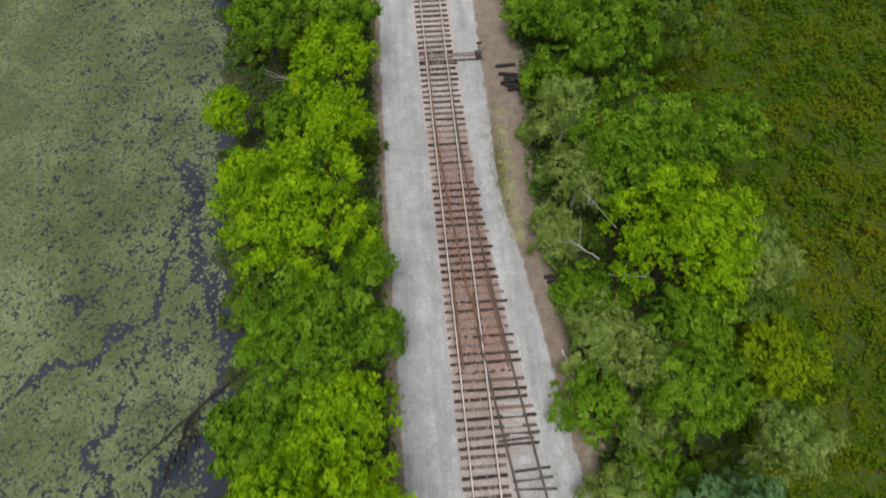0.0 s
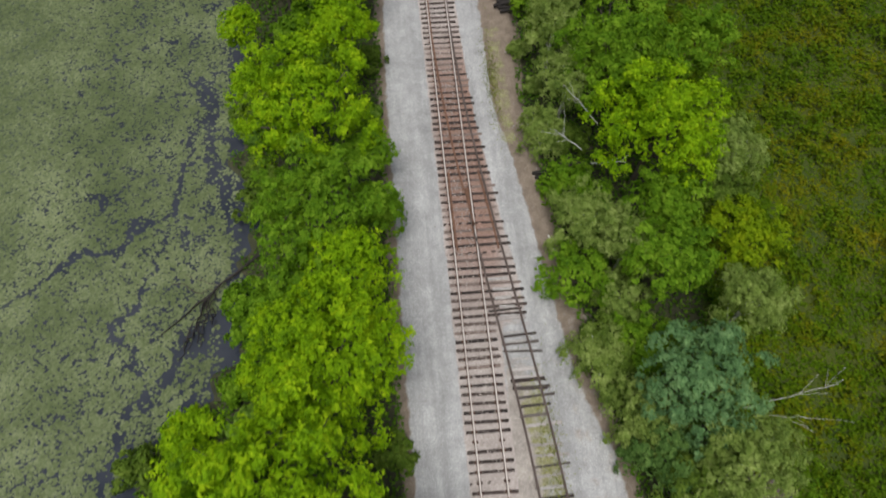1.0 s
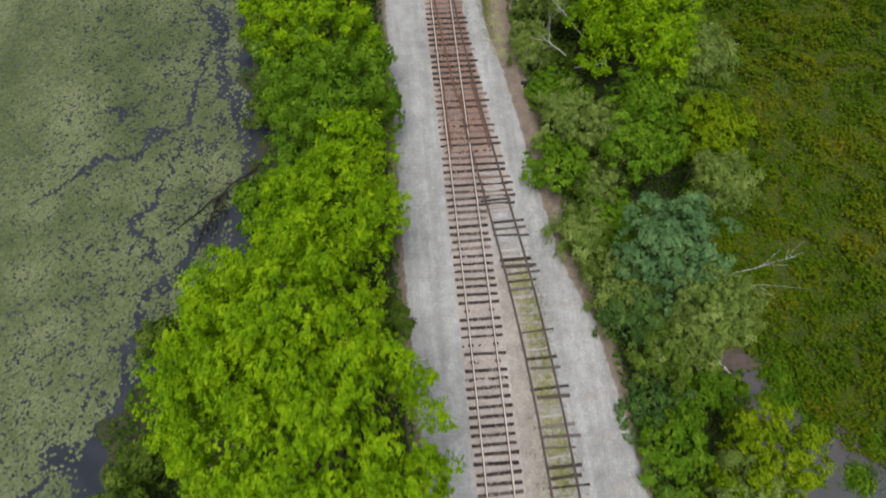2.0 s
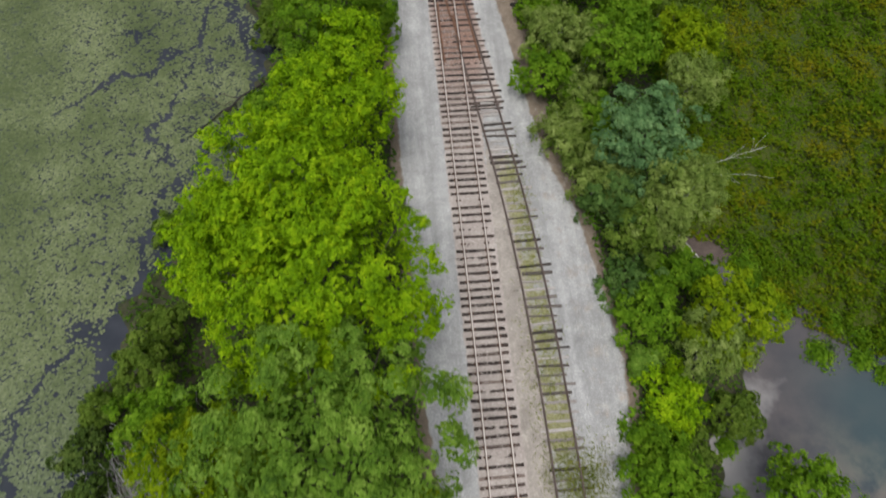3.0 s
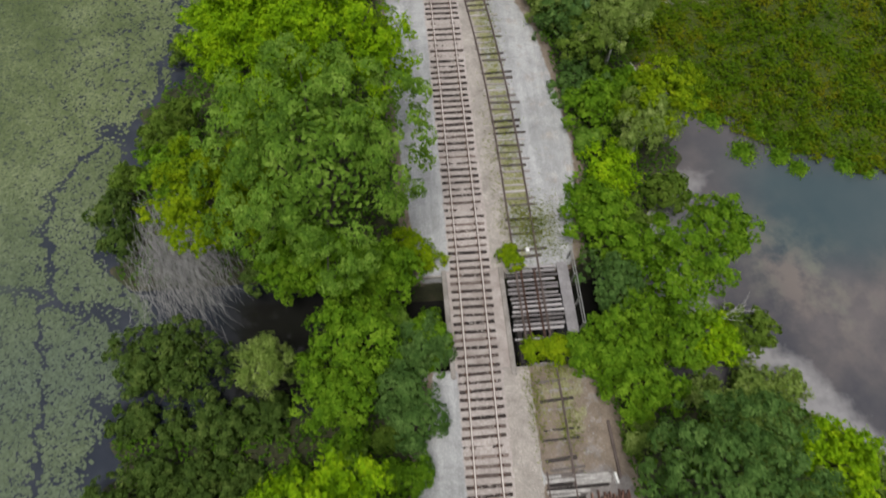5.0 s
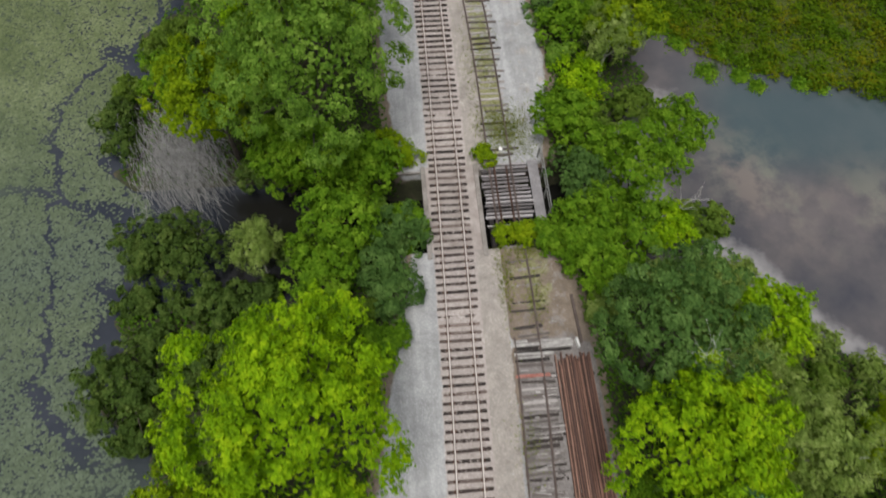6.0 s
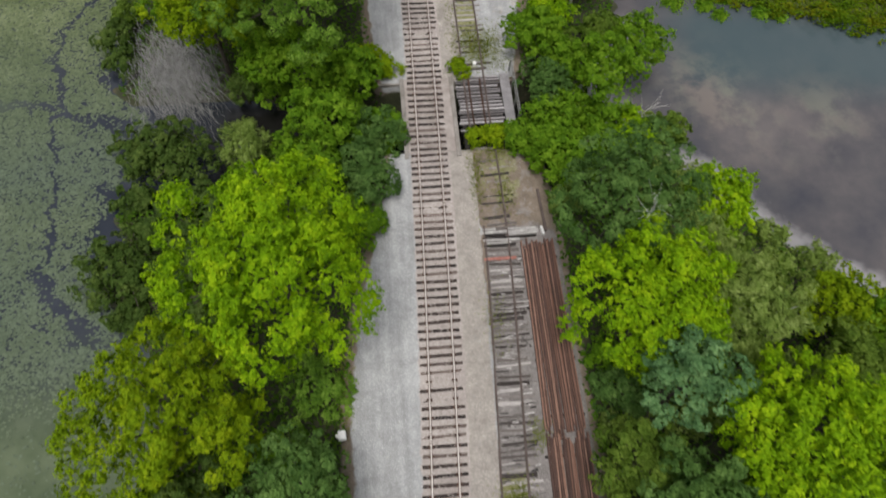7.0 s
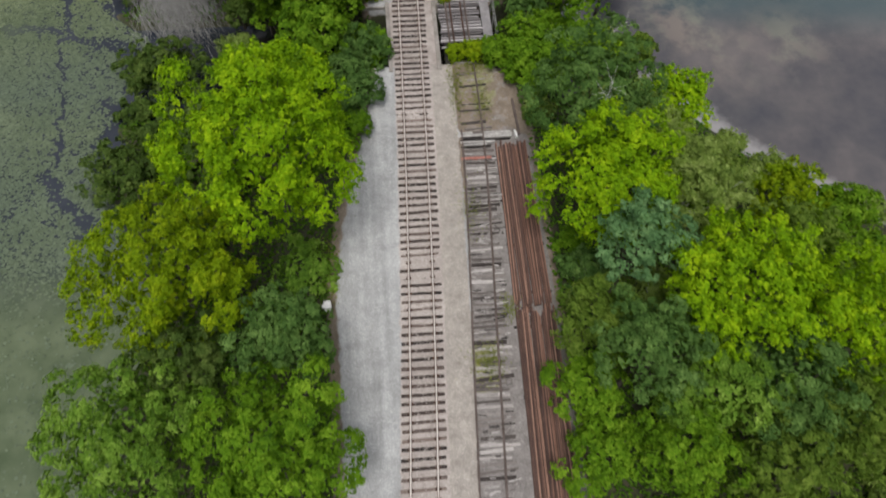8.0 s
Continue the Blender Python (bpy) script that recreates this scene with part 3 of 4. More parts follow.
part("guard_rail", rail_mesh("guard_rail", yg, track_x(yg) - G + 0.17 + 0.05 * np.abs((yg - 32) / 3) ** 4, [M_POINTS]), None, turnout, "short rusty guard rail")
part("guard_rail", rail_mesh("guard_rail", yg, siding_x(yg) + G - 0.17 - 0.05 * np.abs((yg - 32) / 3) ** 4, [M_POINTS]), None, turnout, "short rusty guard rail")
yf = np.arange(30.2, 33.9, 0.25)
part("wing_rail", rail_mesh("wing_rail", yf, track_x(yf) + G - 0.12 - 0.04 * np.abs((yf - 32) / 2) ** 3, [M_POINTS]), None, turnout)
part("wing_rail", rail_mesh("wing_rail", yf, siding_x(yf) - G + 0.12 + 0.04 * np.abs((yf - 32) / 2) ** 3, [M_POINTS]), None, turnout)
fx = float(track_x(32.0)) + G
part("frog", box(fx - 0.14, fx + 0.10, 31.0, 33.2, 0.01, 0.15, 0.03), M_RUST, turnout, "rusty cast switch frog")
for yy in (53.35, 52.7):
    part("head_tie", box(float(track_x(yy)) - 1.3, float(track_x(yy)) + 3.5, yy - 0.07, yy + 0.07, -0.15, -0.02, 0.02), M_TIE, turnout, "long dark switch tie")
for xo, yy in ((-0.98, 53.9), (-0.55, 53.75), (0.38, 53.9), (0.62, 53.6), (-0.5, 53.2), (0.45, 53.1)):
    part("slide_plate", box(xo - 0.02 + float(track_x(yy)) + 0.18, xo + 0.05 + float(track_x(yy)) + 0.18, yy - 0.35, yy + 0.2, 0.02, 0.12, 0.01), M_STEEL, turnout, "pale worn steel slide plate")
part("switch_rod", box(-1.1, 2.6, 53.0, 53.05, 0.03, 0.07, 0.008), M_RUST, turnout, "thin rusty switch rod")
stand = thing("switch_stand", "dark iron switch stand on long ties beside the track", "switch stand", at=(2.85, 53.05, 0.01))
part("base", box(-0.22, 0.22, -0.42, 0.42, 0, 0.06, 0.015), M_DARK_WOOD, stand)
part("gear_box", box(-0.14, 0.14, -0.16, 0.16, 0.06, 0.38, 0.04), M_OLD_RUST, stand)
mast = part("mast", mesh_of("mast", *tube([(0, 0, 0.36), (0, 0, 0.9), (0, 0, 1.35)], [0.03, 0.028, 0.025], 8), M_DARK_WOOD), None, stand)
part("lever", mesh_of("lever", *tube([(0.1, 0, 0.3), (0.35, 0.25, 0.28), (0.6, 0.5, 0.2)], [0.025, 0.022, 0.03], 6), M_OLD_RUST), None, stand)
part("target", box(-0.2, 0.2, -0.012, 0.012, 1.12, 1.36, 0.01), M_OLD_RUST, mast, "rusty flat target plate")

OLD = tie_meshes("tie", M_OLD_TIE, 2.5, 0.225)
y = -62.0
while y < 24.3:
    y += (0.56 if y > -17 else 0.36) + rnd.uniform(-0.07, 0.07)
    if -9.9 < y < -3.9 or (y > 0 and rnd.random() < 0.1) or (-3.9 < y < 0.5 and rnd.random() < 0.5) or (-17 < y < -9 and rnd.random() < 0.35):
        continue
    z = rnd.choice((0.0, 0.0, -0.008, -0.015, -0.028))
    if y > 23.2:
        z = 0
    south = y < -11
    if south:
        z = rnd.choice((-0.02, -0.035, -0.05, -0.06))
    shift = 0.28 if south else rnd.uniform(0.02, 0.32)
    lay(siding, "tie", rnd.choice(OLD), float(siding_x(y)) + shift + rnd.uniform(-0.16, 0.2), y, z, rnd.uniform(-3.5, 3.5), rnd.uniform(0.75, 1.0) if south else rnd.uniform(0.68, 0.95), rnd.uniform(0.6, 1.15) if south else rnd.uniform(0.55, 1.0))
PLANK = tie_meshes("loose_plank", M_SPLINTER, 1.0, 0.11, 4, 0.06)
for _ in range(230):
    y = rnd.uniform(-47, -18.2)
    side = rnd.choice((-0.45, 0.2, 0.2, 0.95, 1.2))
    lay(siding, "loose_plank", rnd.choice(PLANK), float(siding_x(y)) + side + rnd.uniform(-0.2, 0.2), y, rnd.uniform(0.0, 0.03), rnd.gauss(0, 6) if rnd.random() < 0.95 else rnd.uniform(-60, 60), rnd.uniform(0.25, 0.9), rnd.uniform(0.4, 1.2))

PALE = tie_meshes("bleached_plank", M_GREY_WOOD, 1.3, 0.21, 3, 0.06)
for y in (26.9, 26.2, 25.6, 25.0, 24.4, 23.9, 23.3, 22.7, 22.2, 21.6, 21.1, 14.2):
    lay(siding, "bleached_plank", rnd.choice(PALE), float(siding_x(y)) + rnd.uniform(-0.08, 0.08), y, rnd.uniform(0.01, 0.03), rnd.uniform(-3, 3), rnd.uniform(0.7, 1.0), rnd.uniform(0.5, 1.1))

for y in (20.3, 19.8):
    lay(siding, "tie", rnd.choice(TIES), float(siding_x(y)) + 0.12, y, 0.0, rnd.uniform(-3, 3), 0.8, 1.1)

# ---- creek crossing ----
bridge = thing("railway_bridge", "short concrete railway bridge with ballast over a dark creek", "bridge")
part("deck", box(-1.86, 1.98, -11.0, -4.35, -1.0, -0.16, 0.03), M_CONCRETE, bridge, "concrete deck slab")
part("ballast", box(-1.62, 1.76, -11.2, -4.2, -0.17, -0.085), M_BALLAST, bridge, "brown ballast bed")
part("curb", box(-1.90, -1.60, -11.3, -4.2, -0.2, 0.03, 0.025), M_CONCRETE, bridge, "pale concrete curb")
part("curb", box(1.74, 2.04, -11.3, -4.2, -0.2, 0.03, 0.025), M_CONCRETE, bridge, "pale concrete curb")
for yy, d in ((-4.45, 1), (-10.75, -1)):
    part("abutment", box(-3.7, 6.6, min(yy, yy + 0.55 * d), max(yy, yy + 0.55 * d), -4.6, -0.55, 0.03), M_WALL_STONE, bridge, "dark reddish abutment wall")
    part("cap", box(-3.75, -1.92, min(yy - 0.06 * d, yy + 0.6 * d), max(yy - 0.06 * d, yy + 0.6 * d), -0.55, -0.22, 0.03), M_CONCRETE, bridge, "pale concrete abutment cap")

trestle = thing("timber_deck_bridge", "open timber deck carrying the disused siding over the creek", "bridge")
for xo in (-1.0, -0.55, 0.55, 1.0):
    part("stringer", box(3.55 + xo - 0.14, 3.55 + xo + 0.14, -10.6, -4.3, -0.75, -0.2, 0.02), M_DARK_WOOD, trestle, "black timber stringer")
DECK = tie_meshes("deck_tie", M_DECK_TIE, 3.3, 0.13, 4, 0.19)
y = -4.35
while y > -9.3:
    lay(trestle, "deck_tie", rnd.choice(DECK), 3.82 + rnd.uniform(-0.1, 0.1), y, rnd.uniform(-0.02, 0.0), rnd.uniform(-1.4, 1.4), rnd.uniform(0.93, 1.03), rnd.uniform(0.8, 1.15))
    y -= 0.30 + rnd.uniform(-0.02, 0.02)
    if y < -8.4 and rnd.random() < 0.55:
        y -= 0.36
yd = np.arange(-9.6, -4.19, 0.5)
for off_ in (-0.42, 0.42):
    part("guard_rail", rail_mesh("guard_rail", yd, siding_x(yd) + off_, [M_RUST]), None, trestle, "thin rusty guard rail")
part("walkway", box(5.53, 6.24, -8.9, -4.1, -0.12, -0.06, 0.01), M_PLANK, trestle, "grey plank walkway")
railing = thing("handrail", "pale weathered handrail along the timber bridge walkway", "railing")
for k, yy in enumerate((-3.9, -5.5, -7.1, -8.75)):
    part("post", box(6.26, 6.36, yy - 0.05, yy + 0.05, -0.55, 1.12, 0.01), M_STEEL, railing)
for z in (0.55, 1.08):
    part("rail", box(6.37, 6.43, -9.0, -3.7, z, z + 0.09, 0.01), M_STEEL, railing)

# ---- things beside the siding ----
yy = -17.35
cross = thing("timber_crossing", "bleached grey timbers laid across the siding", "timber stack")
for k, (dy, x0, x1, tw, w, pale) in enumerate(((0.08, 2.8, 3.7, 1, 0.09, 1), (0.05, 4.4, 6.4, -1, 0.08, 1), (-0.14, 2.75, 6.5, 0.4, 0.10, 1), (-0.36, 2.9, 4.3, -1, 0.08, 0), (-0.34, 4.5, 6.45, 1, 0.10, 1),
                                                 (-0.56, 2.8, 6.3, 0.5, 0.06, 0), (-0.73, 2.8, 5.2, -0.8, 0.09, 1), (-0.94, 3.0, 4.6, 1.5, 0.07, 1), (-1.12, 2.8, 4.9, 0.3, 0.08, 0))):
    ob = part("timber", box(-(x1 - x0) / 2, (x1 - x0) / 2, -w, w, -0.1, 0.06, 0.015), M_GREY_WOOD if pale else M_DARK_WOOD, cross)
    ob.matrix_basis = pose((x0 + x1) / 2, yy + dy, 0.015 + rnd.uniform(-0.02, 0.02), 0, 0, tw)
marker = thing("white_post", "short white-painted post leaning beside stacked rails", "post", at=(6.75, -17.6, -0.12), turn=8)
part("shaft", box(-0.07, 0.07, -0.3, 0.3, 0, 0.3, 0.02), M_WHITE, marker)
plank = thing("plank_edging", "dark timber edging with pale worn end beside the siding", "timber", at=(6.95, -16.0, -0.1), turn=2)
part("board", box(-0.08, 0.08, -1.6, 1.6, 0, 0.2, 0.02), M_OLD_RUST, plank)
red = thing("red_tie", "tie painted faded orange-red across the siding", "railway tie", at=(3.85, -19.42, 0.0))
part("beam", box(-1.15, 0.95, -0.10, 0.10, -0.1, 0.07, 0.02), M_RED, red)


def rail_stack(x0, x1, y0, y1, count, seed):
    """Old rails lying side by side, some on top of others."""
    r = random.Random(seed)
    st = thing("rail_stack", "long stack of rusty brown rails lying beside the siding", "rail stack", "rail stacks")
    for k in range(count):
        for layer in ((0, 1) if k % 3 else (0,)):
            f = (k + 0.5 + 0.5 * layer + r.uniform(-0.2, 0.2)) / count
            a, b = x0[0] + (x0[1] - x0[0]) * f, x1[0] + (x1[1] - x1[0]) * f
            n = 12
            ys_ = np.linspace(y0 + r.uniform(-0.5, 0.35), y1 + r.uniform(-0.5, 0.5), n)
            g = np.linspace(0, 1, n)
            xs_ = a + (b - a) * g + 0.05 * np.sin(g * 3 + k)
            part("rail", rail_mesh("rail", ys_[::-1], xs_[::-1], [M_STACK_BODY, M_STACK], -0.04 + 0.17 * layer + r.uniform(0, 0.03)), None, st)
    for yb_ in np.linspace(y0 - 1, y1 + 1, 4):
        part("bearer", box(x0[0] - 0.2, x0[1] + 0.05, yb_ - 0.1, yb_ + 0.1, -0.14, -0.05, 0.01), M_DARK_WOOD, st)


rail_stack((5.2, 7.4), (4.95, 7.3), -18.5, -30.7, 19, 1)
rail_stack((4.95, 7.3), (4.35, 6.8), -30.95, -46.0, 20, 2)

sign = thing("trackside_sign", "small grey sign panel on a dark post among leaves", "sign", at=(-6.25, 32.4, -0.6), turn=20)
sign_post = part("post", box(-0.05, 0.05, -0.05, 0.05, -0.6, 1.7, 0.01), M_DARK_WOOD, sign)
panel = part("panel", box(-0.26, 0.26, -0.02, 0.02, -0.34, 0.34, 0.01), M_STEEL, sign_post, "pale grey metal panel")
panel.matrix_basis = pose(0.0, 0.06, 1.55, -38, 0, 0)
stub = thing("concrete_marker", "small white concrete marker beside the siding", "marker", at=(3.78, -3.17, -0.1))
part("block", box(-0.12, 0.12, -0.15, 0.15, 0, 0.3, 0.03), M_WHITE, stub)
cabinet = thing("trackside_cabinet", "small white metal cabinet on a post among weeds", "cabinet", at=(-6.5, -30.0, -0.3), turn=6)
part("post", box(-0.06, 0.06, -0.06, 0.06, -0.5, 0.75, 0.01), M_STEEL, cabinet)
case = part("case", box(-0.21, 0.21, -0.24, 0.24, 0.75, 1.3, 0.03), M_WHITE, cabinet)
part("vent", box(-0.34, -0.21, -0.1, 0.1, 1.0, 1.2, 0.02), M_WHITE, case)

pile = thing("old_tie_pile", "scattered black discarded ties lying on bare dirt", "tie pile")
for k, (x, y, a) in enumerate(((4.75, 51.9, 4), (4.9, 51.0, -9), (5.2, 50.55, -6), (5.25, 49.9, -4), (5.35, 49.6, 8), (4.9, 50.2, 14))):
    ob = part("tie", box(-0.75, 0.75, -0.11, 0.11, 0, 0.2, 0.02, jitter=0.015), M_DARK_WOOD, pile)
    ob.matrix_basis = pose(x, y, -0.1 + 0.05 * k, 0, 0, a)
half = thing("old_tie_pile", "few black broken ties beside the brush", "tie pile")
for x, y, a in ((5.6, 34.6, 3), (5.75, 34.2, -5)):
    ob = part("tie", box(-0.6, 0.6, -0.11, 0.11, 0, 0.2, 0.02, jitter=0.015), M_DARK_WOOD, half)
    ob.matrix_basis = pose(x, y, -0.1, 0, 0, a)


# ---- trees and shrubs ----
NAMES = {"lime": "broad maple tree with bright yellow-green leaves", "leaf": "leafy green tree on the embankment slope", "deep": "broad tree with deep green lobed crown", "dark": "dark green shrub at the pond's edge",
         "gold": "small bushy tree with yellow-green leaves", "olive": "dull olive-green bushy tree on the bank", "fern": "pale feathery birch with drooping twigs", "pine": "broad tree with dark green rounded lobes", "blue": "rounded tree with blue-green leaves"}
count = [0]


HABIT = {  # tuft length, tuft width, leaf length, leaf width, how upright
    "lime": (0.50, 0.17, 0.21, 0.115, 0.35), "gold": (0.42, 0.17, 0.20, 0.115, 0.4), "leaf": (0.34, 0.21, 0.20, 0.125, 0.5), "deep": (0.23, 0.20, 0.17, 0.105, 0.5),
    "pine": (0.24, 0.20, 0.17, 0.105, 0.5), "dark": (0.22, 0.18, 0.17, 0.11, 0.5), "olive": (0.28, 0.20, 0.18, 0.105, 0.5), "fern": (0.50, 0.20, 0.22, 0.065, -0.1), "blue": (0.22, 0.19, 0.17, 0.11, 0.5)}


BOUGH = {"lime": 0.60, "gold": 0.54, "leaf": 0.52, "deep": 0.60, "pine": 0.50, "dark": 0.42, "olive": 0.47, "fern": 0.48, "blue": 0.44}


def crown_mesh(R, tall, kind, rng, coarse=1.0):
    """Boughs swell out of an uneven dome; tufts stand on each bough, with dark gaps between; leaves clothe each tuft."""
    tl, tw, ln, wd, upright = HABIT[kind]
    ln, wd = ln * coarse, wd * coarse
    grow = 0.70 + 0.07 * min(R, 4.5)
    tl, tw = tl * grow, tw * grow
    # boughs
    rb = BOUGH[kind] * (0.70 + 0.06 * min(R, 6.0))
    nb = max(7, int(1.1 * R * (0.45 * R + 0.75 * tall) / rb ** 2))
    k = np.arange(nb) + rng.uniform(-0.4, 0.4, nb)
    dz = np.clip(1 - 1.45 * np.clip((k + 0.5) / nb, 0, 1) ** 1.1, -0.45, 1)
    az = k * 2.39996 + rng.uniform(0, 6.3) + rng.uniform(-0.3, 0.3, nb)
    flat = np.sqrt(1 - dz ** 2)
    d = np.stack([np.cos(az) * flat, np.sin(az) * flat, dz], 1)
    f1, f2, f3 = rng.uniform(0, 6, 3)
    big = 0.07 * np.sin(3 * az + f1 + 2 * dz) + 0.055 * np.sin(5 * az + f2 - 4 * dz) + 0.05 * np.sin(2 * az + f3 + 6 * dz)
    inset = np.clip(1 - (0.8 * rb + 0.5 * tl) / np.array([R, R, tall]), 0.12, 1)
    # each bough stands nearer or farther from the crown's middle
    reach = 1.0 + big - min(0.5, 1.8 / R) * rng.random(nb) ** 1.5 + 0.04
    bc = d * reach[:, None] * inset * np.array([R, R, tall])
    br = rb * rng.uniform(0.7, 1.25, nb)
    # tufts on the boughs, on their outer and upper side
    per = np.maximum(5, (2.0 * math.pi * br ** 2 / (2.6 * tw * (0.7 * tw + 0.3 * tl))).astype(int))
    h = np.repeat(np.arange(nb), per)
    n = len(h)
    w = rng.normal(size=(n, 3))
    w /= np.linalg.norm(w, axis=1, keepdims=True)
    out = d[h] * 0.75 + np.array([0, 0, 0.45])
    w += 0.75 * out
    w /= np.linalg.norm(w, axis=1, keepdims=True)
    c = bc[h] + w * (br[h] * rng.uniform(0.72, 0.95, n))[:, None] * np.array([1, 1, 0.85])
    axis = 0.9 * w + 0.3 * d[h] + rng.normal(size=(n, 3)) * 0.25
    axis[:, 2] += upright * 0.7
    axis /= np.linalg.norm(axis, axis=1, keepdims=True)
    side = np.cross(axis, rng.normal(size=(n, 3)))
    side /= np.linalg.norm(side, axis=1, keepdims=True)
    up = np.cross(side, axis)
    scale = rng.uniform(0.6, 1.4, n)
    tl_, tw_ = tl * scale, tw * scale * rng.uniform(0.85, 1.15, n)
    cover = (1.3 if kind == "fern" else 1.0) * 0.98 * math.pi * tl_ * tw_ / (ln * wd)
    q = np.repeat(np.arange(n), np.maximum(cover, 10).astype(int))
    total = len(q)
    u = rng.normal(size=(total, 3))
    u /= np.linalg.norm(u, axis=1, keepdims=True)
    u[:, 0] = np.where(u[:, 0] < -0.12, -u[:, 0], u[:, 0])
    # no leaves on the undersides
    face = up[q] * u[:, 2:] + side[q] * u[:, 1:2] + axis[q] * u[:, :1]
    seen = (face[:, 2] + 0.35 * (face * d[h][q]).sum(1) > -0.42)
    q, u = q[seen], u[seen]
    total = len(q)
    sh = rng.uniform(0.70, 1.08, total)[:, None]
    taper = (1 - 0.35 * np.clip(u[:, :1], 0, 1)) * tw_[q, None]
    p = c[q] + sh * (axis[q] * (u[:, :1] * tl_[q, None]) + side[q] * (u[:, 1:2] * taper) + up[q] * (u[:, 2:] * taper))
    if kind == "fern":
        p[:, 2] -= rng.exponential(0.16, total)
    spray = 0.5 if kind in ("lime", "gold", "fern") else 0.95
    nrm = w[q] * spray + 0.45 * (up[q] * u[:, 2:] + side[q] * u[:, 1:2] + axis[q] * (u[:, :1] * 0.7 + 0.15)) + np.array([0, 0, 0.12]) + rng.normal(size=(total, 3)) * 0.17
    made = [leaves(p, nrm, ln * 1.1, wd * 1.14, rng, 1.2 if kind == "fern" else 0.5)]
    # large shaded leaves fill the heart of the crown
    m = int(46 * R * (0.45 * R + 0.75 * tall))
    g = rng.normal(size=(m, 3))
    g /= np.linalg.norm(g, axis=1, keepdims=True)
    g[:, 2] = np.where(g[:, 2] < -0.3, -g[:, 2], g[:, 2])
    made.append(leaves(g * np.array([R, R, tall]) * rng.uniform(0.42, 0.64, m)[:, None], g + rng.normal(size=(m, 3)) * 0.4, 0.42, 0.27, rng, 0.5))
    return join(made), bc


PLANTED = []


def tree(x, y, z, R, kind, flat=0.95, coarse=1.0):
    count[0] += 1
    PLANTED.append((x, y, z, R))
    rng = np.random.default_rng(count[0])
    base = max(float(height(x, y)), WATER_Z - 0.3)
    tall = min(R * flat, max(z - base + 0.3, 0.5 * R))
    shrub = z - base < 1.6 or R < 1.9
    name = "shrub" if shrub else "tree"
    label = NAMES[kind] if not shrub else {"dark": "dark green shrub at the pond's edge", "gold": "low yellow-green bush beside the track"}.get(kind, "low leafy green bush on the bank" if kind in ("leaf", "lime", "deep") else "low olive feathery bush on the bank")
    t = thing(name, label, "bush" if shrub else "tree", at=(x, y, base))
    (v, f), lobes = crown_mesh(R, tall, kind, rng, coarse)
    mid = np.array([0, 0, z - base])
    part("crown", mesh_of("crown", v + mid, f, LEAF[kind]), None, t)
    rad = 0.05 + 0.032 * R
    pieces = []
    top = mid + (0, 0, tall * 0.1)
    n = 6
    g = np.linspace(0, 1, n)[:, None]
    bend = np.append(rng.normal(size=2) * 0.1 * R, 0)
    stem = top * g + bend * (g * (1 - g))
    pieces.append(tube(stem, np.linspace(rad * 1.25, rad * 0.4, n), 7))
    for k in rng.choice(len(lobes), min(len(lobes), 9 if not shrub else 5), replace=False):
        s = stem[rng.integers(2, n - 1)]
        e = mid + lobes[k] * 0.95
        q = np.linspace(0, 1, 5)[:, None]
        pieces.append(tube(s + (e - s) * q + np.array([0, 0, 0.12 * R]) * q * (1 - q), np.linspace(rad * 0.45, rad * 0.1, 5), 5))
    part("trunk", mesh_of("trunk", *join(pieces), M_BIRCH if kind == "fern" else M_BARK, True), None, t)
    return t


tree(-6.9, 52.9, 5.0, 2.67, "leaf")
tree(-11.9, 52.8, 5.0, 2.77, "leaf")
tree(-7.5, 48.8, 5.0, 2.89, "lime")
tree(-15.2, 48.5, 0.5, 1.87, "lime")
tree(-7.3, 43.4, 5.4, 2.80, "lime")
tree(-9.4, 37.2, 4.9, 4.75, "lime")
tree(-5.9, 34.6, 3.4, 1.90, "leaf")
tree(-5.6, 31.0, 2.4, 1.90, "leaf")
tree(-8.7, 29.2, 5.8, 4.20, "leaf")
tree(-7.4, 25.0, 5.3, 3.40, "lime")
tree(-9.8, 23.6, 4.6, 3.00, "leaf")
tree(-8.3, 20.0, 5.8, 4.30, "lime")
tree(-10.3, 13.8, 8.2, 5.00, "lime")
tree(-8.9, 7.5, 7.6, 6.30, "lime", flat=0.92)
tree(-14.0, 11.4, 5.2, 4.10, "lime")
tree(-20.2, 6.8, 0.4, 2.10, "olive")
tree(-19.6, 9.4, -0.7, 1.90, "olive")
tree(-23.0, 5.0, -1.3, 1.60, "olive")
tree(-23.8, 2.6, -1.4, 1.70, "dark")
tree(-23.1, 0.2, -1.7, 1.45, "dark")
tree(-18.4, 3.0, 2.2, 2.50, "leaf")
tree(-15.0, -0.9, 4.9, 3.90, "gold")
tree(-8.6, -0.9, 8.2, 6.70, "deep")
tree(-8.6, -4.6, 3.2, 2.60, "leaf")
tree(-11.3, -3.8, 2.0, 2.40, "leaf")
tree(-5.2, -4.9, 1.8, 2.10, "leaf")
tree(-3.6, -3.1, 0.3, 1.96, "gold")
tree(-5.9, -4.3, 0.6, 2.40, "leaf")
tree(-8.3, -7.3, 1.0, 1.57, "leaf")
tree(-7.2, -9.0, 1.9, 2.90, "leaf")
tree(-20.2, -8.1, -2.0, 2.90, "dark")
tree(-18.4, -8.8, -1.9, 3.30, "dark")
tree(-3.1, -8.8, 0.3, 1.57, "leaf")
tree(-3.7, -9.3, 0.3, 2.27, "pine")
tree(-12.8, -9.8, 0.5, 1.88, "fern")
